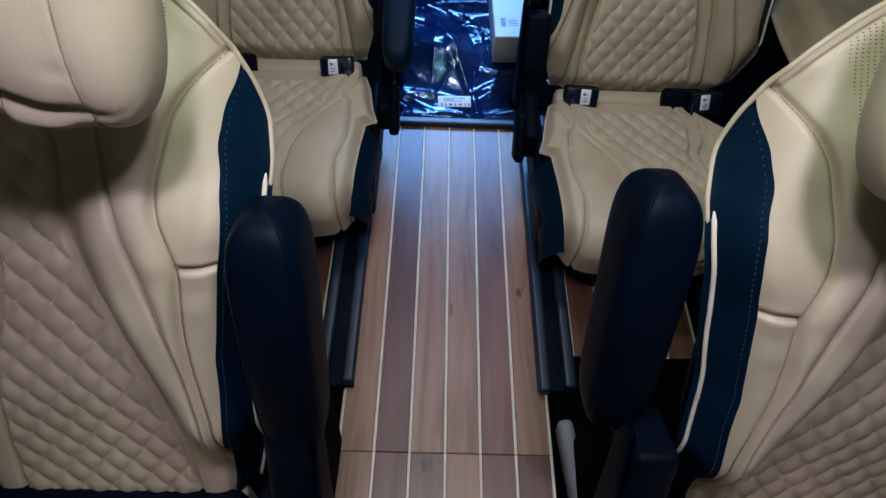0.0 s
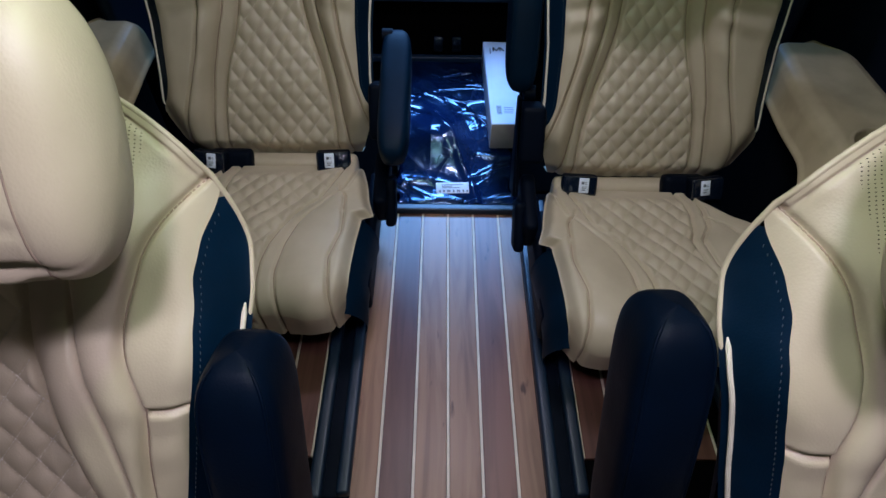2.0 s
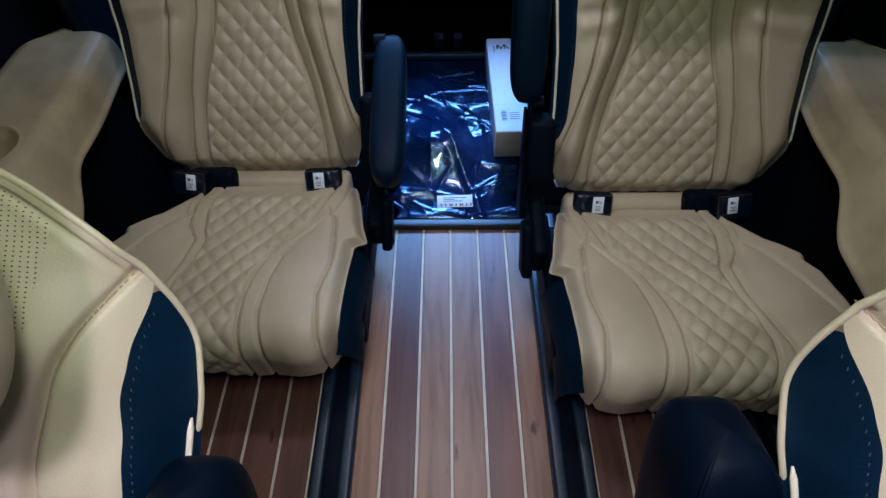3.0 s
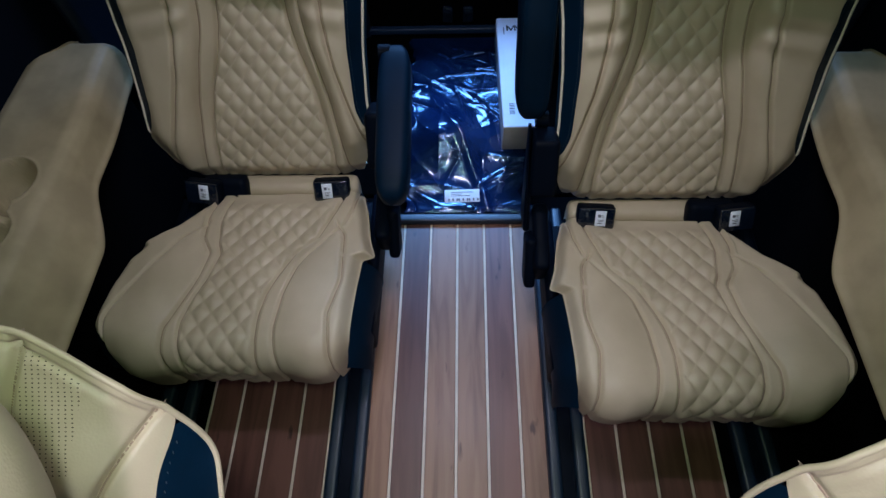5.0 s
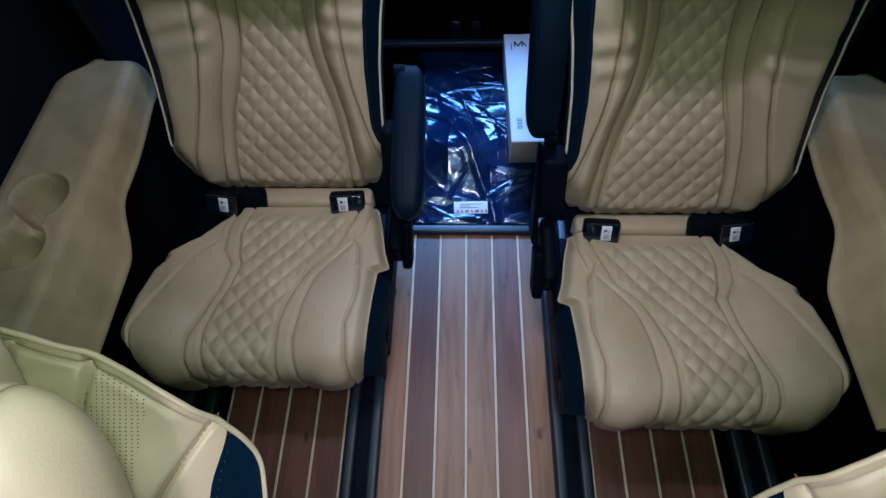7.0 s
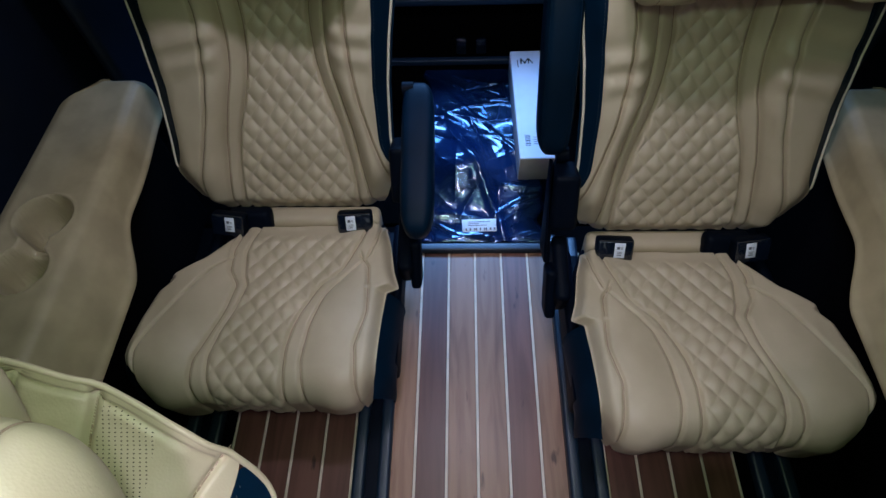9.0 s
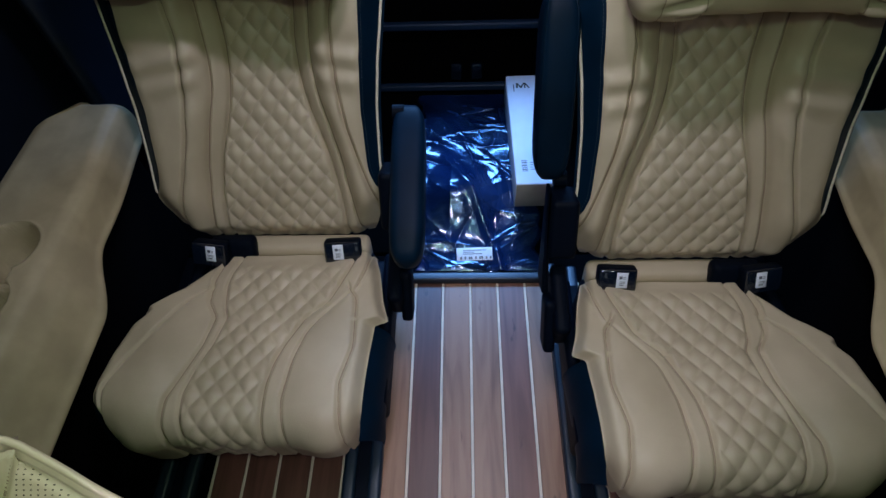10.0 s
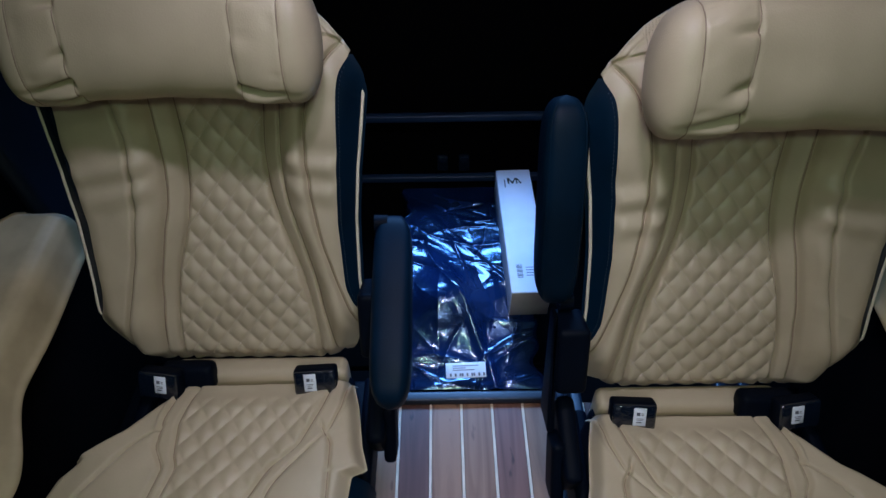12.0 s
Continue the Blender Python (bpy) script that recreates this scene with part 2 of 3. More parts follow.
slab("floor", 1.90, 3.0, 0.05, (0, 0.20, -0.034), CARPET, "black carpeted van floor under wooden boards", "floor")
slab("floor_rear", 1.90, 1.39, 0.05, (0, 2.40, -0.030), CARPET, "black carpeted cargo floor behind the boards", "floor")
slab("wall_left", 0.05, 4.40, 1.6, (-0.955, 0.90, 0.75), PILLAR, "dark plastic side wall of the van")
slab("wall_right", 0.05, 4.40, 1.6, (0.955, 0.90, 0.75), PILLAR, "dark plastic side wall of the van")
slab("wall_rear", 1.86, 0.05, 1.6, (0, 3.12, 0.75), PILLAR, "dark tailgate lining of the van")
slab("wall_front", 1.86, 0.05, 1.6, (0, -1.33, 0.75), PILLAR, "dark dashboard end of the van")
slab("ceiling", 1.96, 4.5, 0.05, (0, 0.90, 1.50), LINING, "grey fabric headlining of the van", "ceiling")

# quarter trims behind the rear seats: dark, upright
for sd in (-1, 1):
    y, z = np.meshgrid(np.linspace(1.78, 2.6, 30), np.linspace(0.30, 1.35, 30))
    X = 0.80 + 0.05 * ease(z, 0.5, 1.2) - 0.10 * ease(y, 2.0, 2.5)
    ob = part("pillar_trim", sheet("pillar_trim", np.stack([sd * X, y, z], -1), flip=sd > 0), PILLAR)
    ob.modifiers.new("solid", "SOLIDIFY").thickness = 0.02
    tagged(ob, "dark blue-black plastic pillar trim behind the armrest ledge", "trim", "pillar trims", "structure")

# the added green fill lamps get a housing and lens as well
for lx, ly, lz, watts, tint in LAMPS:
    lamp = thing("ceiling_light", pose(lx, ly, 1.475), "small round ceiling light, switched on; the green ones are added fill", "lamp", "ceiling reading lights")
    bm = bmesh.new()
    bmesh.ops.create_cone(bm, cap_ends=True, segments=24, radius1=0.05, radius2=0.06, depth=0.012)
    part("housing", bm, LINING, lamp, "", pose(0, 0, -0.004))
    bm = bmesh.new()
    bmesh.ops.create_cone(bm, cap_ends=True, segments=24, radius1=0.033, radius2=0.036, depth=0.004)
    part("lens", bm, LENS, lamp, "glowing warm lens", pose(0, 0, -0.0125))


# ---------------------------------------------------------------- side ledges with cup holders
def ledge(sd, shift):
    top = thing("side_ledge", pose(0, 0, 0), "beige plastic side armrest ledge with two cup holders", "side trim", "side ledges", "structure")
    yy = np.linspace(1.0, 1.752 + shift, 300)
    prof = []
    for y in yy:
        low = 0.392 - 0.034 * (1 - ease(y - shift, 1.29, 1.43))
        b = 0.037 * (1 - ease(y - shift, 1.29, 1.45))
        key = [(0.75, low - 0.006), (0.706 - b, low - 0.004), (0.690 - b, low + 0.004), (0.690 - b, low + 0.012), (0.696 - b, low + 0.017), (0.697 - b * 0.9, low + 0.022),
               (0.700 - b * 0.35, 0.440), (0.702, 0.462), (0.710, 0.479), (0.726, 0.487), (0.79, 0.486), (0.83, 0.490), (0.853, 0.494), (0.872, 0.488), (0.882, 0.47), (0.885, 0.40)]
        key = np.array(key)
        dist = np.concatenate([[0], np.cumsum(np.linalg.norm(np.diff(key, axis=0), axis=1))])
        u = np.linspace(0, dist[-1], 150)
        X, Z = np.interp(u, dist, key[:, 0]), np.interp(u, dist, key[:, 1])
        Z = Z - 0.014 * ease(y - shift, 1.725, 1.752) ** 2 * ease(Z, 0.38, 0.46)
        X = X + 0.018 * ease(y - shift, 1.50, 1.74) * (1 - ease(X, 0.72, 0.80))
        X = np.minimum(X, 0.885 - 0.085 * ease(y - shift, 1.64, 1.75))
        k = np.hanning(9) / np.hanning(9).sum()
        X, Z = np.convolve(np.pad(X, 4, mode="edge"), k, "valid"), np.convolve(np.pad(Z, 4, mode="edge"), k, "valid")
        for cy, r in ((1.372, 0.048), (1.262, 0.046)):
            rad = np.hypot(X - 0.787, y - shift - cy)
            Z = np.where(Z > 0.44, Z - 0.085 * (1 - ease(rad, r - 0.003, r + 0.003)) + 0.0025 * ridge(rad, r + 0.005, 0.003), Z)
        if 1.25 < y - shift < 1.38:
            Z = np.where(Z > 0.45, Z - 0.040 * (1 - ease(np.abs(X - 0.787), 0.020, 0.026)), Z)
        prof.append(np.stack([sd * X, np.full_like(X, y), Z], -1))
    data = sheet("ledge_body", np.array(prof), flip=sd > 0)
    part("ledge_body", data, TRIM, top)
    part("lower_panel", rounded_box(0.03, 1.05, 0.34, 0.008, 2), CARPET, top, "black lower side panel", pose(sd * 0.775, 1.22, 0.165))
    return top


ledge(-1, 0.0)
ledge(1, -0.06)


# ---------------------------------------------------------------- seats
def along(keys):
    k = np.array(keys)
    return lambda s: np.interp(s, k[:, 0], k[:, 1])


def smooth(fn, lo, hi, width=0.03):
    """The same curve with its corners rounded."""
    s = np.linspace(lo, hi, 400)
    pad = int(400 * width / (hi - lo))
    v = np.pad(fn(s), pad, mode="edge")
    w = np.hanning(2 * pad + 1)
    v = np.convolve(v, w / w.sum(), mode="valid")
    return lambda q: np.interp(q, s, v)


# half widths over the height of the backrest: the rear row's slimmer back and the front row's winged one
def profile(foot, top, winged, lean, width, black, quilted, band, bolster):
    sm = lambda k, w: smooth(along(k), foot, top, w)
    return dict(foot=foot, top=top, winged=winged, lean=lean, width=sm(width, 0.012), black=lambda q, f=smooth(along(black), foot, top, 0.016): np.maximum(f(q), 0.0), quilted=sm(quilted, 0.04), band=sm(band, 0.04), bolster=sm(bolster, 0.025))


PROFILES = {
    "rear": profile(0.030, 0.715, False, 0.021,
                    [(0.03, 0.205), (0.06, 0.219), (0.13, 0.243), (0.16, 0.250), (0.22, 0.247), (0.33, 0.249), (0.42, 0.257), (0.47, 0.264), (0.54, 0.273), (0.575, 0.267), (0.61, 0.247), (0.645, 0.219), (0.673, 0.187), (0.7, 0.129), (0.715, 0.069)],
                    [(0.0, 0.0), (0.145, 0.0), (0.165, 0.020), (0.20, 0.030), (0.33, 0.036), (0.45, 0.041), (0.54, 0.048), (0.575, 0.036), (0.604, 0.0), (0.8, 0.0)],
                    [(0.03, 0.134), (0.10, 0.131), (0.15, 0.125), (0.235, 0.109), (0.315, 0.084), (0.38, 0.071), (0.45, 0.067), (0.53, 0.075), (0.62, 0.085)],
                    [(0.03, 0.166), (0.10, 0.158), (0.15, 0.150), (0.22, 0.140), (0.30, 0.121), (0.365, 0.104), (0.43, 0.099), (0.51, 0.105), (0.60, 0.115), (0.72, 0.12)],
                    [(0.03, 0.235), (0.10, 0.215), (0.15, 0.200), (0.21, 0.182), (0.29, 0.161), (0.36, 0.150), (0.43, 0.145), (0.48, 0.145), (0.53, 0.154), (0.59, 0.184), (0.614, 0.208), (0.65, 0.25), (0.72, 0.30)]),
    "front": profile(-0.06, 0.730, True, 0.0,
                     [(-0.06, 0.200), (0.0, 0.213), (0.10, 0.235), (0.18, 0.248), (0.25, 0.252), (0.30, 0.256), (0.35, 0.266), (0.41, 0.275), (0.47, 0.288), (0.51, 0.291), (0.55, 0.286), (0.59, 0.274), (0.62, 0.261), (0.647, 0.244), (0.668, 0.223), (0.688, 0.196), (0.708, 0.156), (0.722, 0.11), (0.730, 0.06)],
                     [(-0.06, 0.036), (0.1, 0.040), (0.25, 0.034), (0.35, 0.036), (0.45, 0.036), (0.50, 0.041), (0.54, 0.040), (0.57, 0.029), (0.595, 0.012), (0.612, 0.0), (0.8, 0.0)],
                     [(-0.06, 0.130), (0.0, 0.128), (0.086, 0.122), (0.161, 0.107), (0.246, 0.085), (0.324, 0.059), (0.39, 0.045), (0.43, 0.041), (0.475, 0.048), (0.60, 0.075), (0.72, 0.10)],
                     [(-0.06, 0.168), (0.0, 0.175), (0.10, 0.187), (0.20, 0.191), (0.29, 0.184), (0.36, 0.171), (0.43, 0.157), (0.475, 0.146), (0.51, 0.138), (0.55, 0.133), (0.62, 0.145), (0.73, 0.17)],
                     [(-0.06, 0.176), (0.0, 0.184), (0.10, 0.196), (0.20, 0.200), (0.29, 0.194), (0.343, 0.193), (0.42, 0.201), (0.46, 0.189), (0.485, 0.185), (0.51, 0.187), (0.56, 0.204), (0.59, 0.223), (0.617, 0.250), (0.66, 0.30), (0.73, 0.38)]),
}


def edge(P, s, side):
    """Half the width at the height s; the outer side (+1) is a little broader than the inner one."""
    return P["width"](s) + P["lean"] * side


def quilt(a, b, pa, pb, h):
    u, v = a / pa + b / pb, a / pa - b / pb
    return h * (np.abs(np.sin(math.pi * u)) * np.abs(np.sin(math.pi * v)) + 1e-6) ** 0.72


def back_depth(x, s, P):
    """How far the backrest's face stands out at x across and s up."""
    ax = np.abs(x)
    w, q, b2, bo = edge(P, s, np.sign(x)), P["quilted"](s), P["band"](s), P["bolster"](s)
    if P["winged"]:
        d = 0.090 * ease(ax, q * 0.9, q + 0.095) * ease(s, 0.02, 0.20) * (1 - 0.95 * ease(s, 0.44, 0.64))
    else:
        d = 0.050 * ease(ax, q * 0.9, q + 0.075) * ease(s, 0.02, 0.16) * (1 - 0.5 * ease(s, 0.54, 0.67))
    d = d - (0.058 if P["winged"] else 0.034) * ease(ax, w - 0.062, w + 0.004) ** 1.6 * (1 - (1.0 if P["winged"] else 0.75) * ease(s, 0.54, 0.65))
    d = d - 0.035 * (1 - ease(s - P["foot"], -0.005, 0.04)) - (0.006 * ease(s, 0.585, 0.66) if P["winged"] else 0.018 * ease(s, 0.62, 0.70))
    d = d + 0.012 * ridge(s, 0.20, 0.10) * (ax < q)
    inq = ease(q - ax, 0.0, 0.010)
    d = d + quilt(x, s, *((0.042, 0.053) if P["winged"] else (0.041, 0.052)), 0.0054) * inq * (1 - ease(s, 0.60, 0.62))
    d = d + 0.004 * np.sin(np.clip((ax - q) / (b2 - q), 0, 1) * math.pi)
    d = d + 0.008 * np.sin(np.clip((ax - b2) / np.maximum(bo - b2, 0.01), 0, 1) * math.pi)
    for line, dep, wid in ((q, 0.009, 0.0034), (b2, 0.009, 0.0034), (bo, 0.011, 0.0038)):
        d = d - dep * ridge(ax, line, wid) * (ax < w - 0.004)
    tilt = s - 0.03 * (ax - 0.20)
    if P["winged"]:
        d = d - 0.009 * ridge(tilt, 0.419, 0.0034) * ease(ax, bo - 0.002, bo + 0.008) * (ax < w - P["black"](s))
    else:
        d = d - 0.008 * ridge(s + 0.25 * ax, 0.675, 0.0034) * ease(ax, b2, b2 + 0.01)
    # the welt along the rounded top
    slope = (edge(P, s + 0.004, 0) - edge(P, s - 0.004, 0)) / 0.008
    rim = (w - ax) / np.sqrt(1 + slope ** 2)
    d = d - 0.0035 * ridge(rim, 0.012, 0.0024) * ease(s, 0.60, 0.63)
    if P["winged"]:
        d = d + 0.034 * ease(rim, -0.03, 0.085) * ease(s, 0.50, 0.60) - 0.012
    pts = np.stack([x, s, 0 * x], -1)
    soft = ease(ax, b2, b2 + 0.02) * ease(w - ax, 0.03, 0.05)
    d = d + soft * (0.0006 if P["winged"] else 0.0030) * np.sin(s * 95 + 1.5 * np.sin(s * 31) + ax * 25) * ridge(s, 0.42, 0.14)
    return d + wobble(pts, 55.0, 0.0022, 5) + wobble(pts, 120.0, 0.0012, 8) * ease(ax, q, q + 0.02)


def dashes(name, centres, ways, ups, long=0.0030, wide=0.0009, tall=0.0006):
    """Short raised stitches: one small roof-shaped dash at each centre."""
    n = len(centres)
    across = np.cross(ups, ways)
    across /= np.linalg.norm(across, axis=1)[:, None] + 1e-9
    ends = [centres - ways * long / 2 - across * wide / 2, centres + ways * long / 2 - across * wide / 2, centres + ways * long / 2 + across * wide / 2,
            centres - ways * long / 2 + across * wide / 2, centres - ways * long / 2.6 + ups * tall, centres + ways * long / 2.6 + ups * tall]
    v = np.stack(ends, 1).reshape(-1, 3)
    i = np.arange(n)[:, None] * 6
    faces = [(i + np.array(f)).tolist() for f in ([0, 1, 5, 4], [2, 3, 4, 5])]
    tips = [(i + np.array(f)).tolist() for f in ([1, 2, 5], [3, 0, 4])]
    data = bpy.data.meshes.new(name)
    data.from_pydata(v.tolist(), [], faces[0] + faces[1] + tips[0] + tips[1])
    data.update()
    return data


def quilt_stitches(sd, P):
    pa, pb = (0.042, 0.053) if P["winged"] else (0.041, 0.052)
    slant = math.hypot(pa, pb)
    pts, ways = [], []
    for sign in (-1, 1):
        for k in range(-10, 26):
            t = np.arange(-0.25, 0.75, 0.0052)
            x, s = sign * (k * pa / 2 - pa * t / slant), pb * t / slant + k * pb / 2
            keep = (s > P["foot"] + 0.02) & (s < 0.60) & (np.abs(x) < P["quilted"](np.clip(s, P["foot"], 0.6)) - 0.003)
            pts.append(np.stack([x, s], -1)[keep])
            ways.append(np.tile([sign * -pa / slant, pb / slant], (int(keep.sum()), 1)))
    pts, ways = np.concatenate(pts), np.concatenate(ways)
    d = back_depth(pts[:, :1], pts[:, 1:], P)[:, 0]
    c = np.stack([sd * pts[:, 0], -d - 0.0003, pts[:, 1]], -1)
    w = np.stack([sd * ways[:, 0], 0 * d, ways[:, 1]], -1)
    return dashes("quilt_stitching", c, w, np.tile([0.0, -1.0, 0.0], (len(c), 1)))


def back_meshes(sd, P):
    out = {}
    W, B, top = P["width"], P["black"], P["top"]
    at = lambda x, a: float(back_depth(np.array([[x]]), np.array([[a]]), P)[0, 0])
    s = np.concatenate([np.linspace(P["foot"], 0.62, 240), np.linspace(0.6225, top, 50)])[:, None]
    u = np.linspace(-1, 1, 280)[None, :]
    x = u * (W(s) - B(s)) + P["lean"]
    s2 = s + 0 * x
    d = back_depth(x, s2, P)
    pts = np.stack([sd * x, -d, s2], -1)
    # the cover turns in at the foot and over the top
    first, last = pts[:1].copy(), pts[-1:].copy()
    first[..., 1] += 0.05
    last[..., 1] += 0.02
    last[..., 2] -= 0.004
    out["cover"] = sheet("backrest", np.concatenate([first, pts, last]), flip=sd < 0)
    low = P["foot"] if P["winged"] else 0.147
    for side in (-1, 1):
        s1 = np.linspace(low, 0.60, 150)[:, None]
        k = np.linspace(0, 1, 22)[None, :]
        xx = side * (edge(P, s1, side) - B(s1) * (1 - k))
        ss = s1 + 0 * xx
        out["panel", side] = sheet("side_panel", np.stack([sd * xx, -back_depth(xx, ss, P), ss], -1), flip=(sd * side) < 0)
        sp = np.linspace(low + 0.005, 0.500 if P["winged"] else 0.545, 70)
        tuck = 0.007
        out["piping", side] = tube("piping", [(sd * side * (edge(P, a, side) - tuck), -0.001 - at(side * (edge(P, a, side) - tuck), a), a) for a in sp], 0.0028)
        bm = bmesh.new()
        for a in np.arange(low + 0.03, 0.585, 0.0062):
            ex = edge(P, a, side) - B(a) + 0.005
            bmesh.ops.create_cube(bm, size=1, matrix=pose(sd * side * ex, -at(side * ex, a) - 0.0001, a) @ Matrix.Diagonal((0.0006, 0.0007, 0.0028, 1)))
        data = bpy.data.meshes.new("stitching")
        bm.to_mesh(data)
        bm.free()
        out["stitch", side] = data
        # perforated panel beside the head cushion
        a, b = np.meshgrid(np.linspace(0, 1, 24), np.linspace(0.60, top - 0.035, 26))
        lo, hi = P["band"](b) + 0.009, np.minimum(P["band"](b) + 0.056, W(b) - 0.02)
        a = side * (lo + (hi - lo) * a)
        out["insert", side] = sheet("perforated_panel", np.stack([sd * a, -back_depth(a, b, P) - 0.0014, b], -1), flip=sd * side < 0)
    out["quilting"] = quilt_stitches(sd, P)
    # brown threads in the seams, dark to stand in for the shade of the creases
    for name in ("quilted", "band", "bolster"):
        for side in (-1, 1):
            sp = [a for a in np.linspace(P["foot"] + 0.01, top - 0.02, 130) if P[name](a) < edge(P, a, side) - B(a) - 0.004]
            out["thread", name, side] = tube("seam", [(sd * side * P[name](a), -at(side * P[name](a), a) - 0.0008, a) for a in sp], 0.0012, 5)
    # rear shell behind the cover
    sh = np.linspace(0.04, top - 0.10, 60)[:, None]
    k = np.linspace(0, math.pi, 40)[None, :]
    xx = P["lean"] + np.cos(k) * (W(sh) - 0.030 - 0.06 * ease(sh, 0.40, 0.62))
    yy = 0.040 + 0.045 * np.sin(k) ** 0.6 * (1 - 0.85 * ease(sh, 0.35, 0.60))
    out["shell"] = sheet("rear_shell", np.stack([sd * xx, yy, sh + 0 * xx], -1), flip=sd < 0)
    # rolled hem round the top
    sp = np.linspace(0.485 if P["winged"] else 0.603, top - 0.001, 60)
    line = [(edge(P, a, 1), a) for a in sp] + [(-edge(P, a, -1), a) for a in sp[::-1]]
    out["hem"] = tube("top_hem", [(sd * (w - math.copysign(0.003, w)), 0.002 - at(w - math.copysign(0.003, w), a), a) for w, a in line], 0.0030)
    return out


def head_section(x, turn):
    """The head cushion's surface: a padded roll with two sewn rings, creased end sections and flat domed caps."""
    ax = np.abs(x)
    r = (1 - np.clip((ax - 0.172) / 0.0525, 0, 1) ** 2.8) ** 0.5
    k = 1 + 0.025 * ridge(x, 0, 0.09) + 0.04 * ridge(ax, 0.150, 0.022) - 0.026 * ridge(ax, 0.115, 0.0035) - 0.014 * ridge(ax, 0.178, 0.0030)
    for way, deep, reach in ((-2.95, 0.10, 0.020), (-2.45, 0.16, 0.045), (-2.0, 0.08, 0.028), (-1.3, 0.09, 0.030), (2.7, 0.07, 0.025), (1.9, 0.09, 0.03), (0.6, 0.08, 0.03)):
        way = way + 0.35 * (x > 0) * math.cos(way * 3)
        along_x = np.exp(-((ax - 0.117) / np.where(ax > 0.117, reach, 0.004)) ** 2)
        k = k - 1.45 * deep * along_x * np.exp(-((turn - way - 1.5 * (ax - 0.117)) / 0.085) ** 2) + 0.45 * deep * along_x * np.exp(-((turn - way - 0.24) / 0.14) ** 2)
    fine = np.maximum(0, np.sin(turn * 15 + 2.2 * np.sin(turn * 3))) ** 2
    k = k - 0.020 * fine * ridge(ax, 0.168, 0.010)
    sp = lambda a: np.sign(a) * np.abs(a) ** 0.78
    pts = np.stack([x + 0 * turn, 0.066 * r * sp(np.cos(turn)), 0.086 * r * sp(np.sin(turn))], -1)
    k = k + wobble(pts, 45.0, 0.05, 3)
    pts[..., 1:] *= k[..., None]
    pts[..., 2] -= 0.015 * (pts[..., 0] / 0.19) ** 2
    return pts


CUSH = dict(
    inner=smooth(along([(0.03, -0.200), (0.077, -0.214), (0.144, -0.226), (0.183, -0.239), (0.191, -0.213), (0.244, -0.208), (0.30, -0.205), (0.377, -0.202), (0.41, -0.196)]), 0.03, 0.41, 0.006),
    outer=smooth(along([(0.03, 0.138), (0.055, 0.154), (0.117, 0.206), (0.160, 0.262), (0.168, 0.254), (0.196, 0.279), (0.256, 0.294), (0.302, 0.301), (0.336, 0.301), (0.365, 0.294), (0.388, 0.280), (0.41, 0.258)]), 0.03, 0.41, 0.006),
    q1=smooth(along([(0.03, -0.165), (0.08, -0.150), (0.144, -0.118), (0.18, -0.072), (0.231, -0.045), (0.267, -0.030), (0.312, -0.022), (0.41, -0.026)]), 0.03, 0.41, 0.014),
    q2=smooth(along([(0.03, 0.090), (0.055, 0.097), (0.104, 0.104), (0.157, 0.094), (0.176, 0.085), (0.231, 0.097), (0.279, 0.117), (0.324, 0.130), (0.367, 0.127), (0.41, 0.118)]), 0.03, 0.41, 0.010),
    b1=smooth(along([(0.03, -0.190), (0.08, -0.185), (0.124, -0.168), (0.176, -0.108), (0.207, -0.082), (0.267, -0.063), (0.334, -0.055), (0.41, -0.066)]), 0.03, 0.41, 0.012),
    b2=smooth(along([(0.03, 0.118), (0.055, 0.126), (0.09, 0.133), (0.144, 0.129), (0.176, 0.107), (0.231, 0.117), (0.29, 0.139), (0.335, 0.158), (0.378, 0.158), (0.41, 0.150)]), 0.03, 0.41, 0.010),
    o1=smooth(along([(0.10, -0.150), (0.122, -0.157), (0.142, -0.173), (0.244, -0.178), (0.312, -0.160), (0.387, -0.166), (0.41, -0.170)]), 0.03, 0.41, 0.012),
    o2=smooth(along([(0.10, 0.120), (0.117, 0.138), (0.144, 0.172), (0.207, 0.212), (0.267, 0.248), (0.313, 0.270), (0.336, 0.274), (0.41, 0.262)]), 0.03, 0.41, 0.015),
)


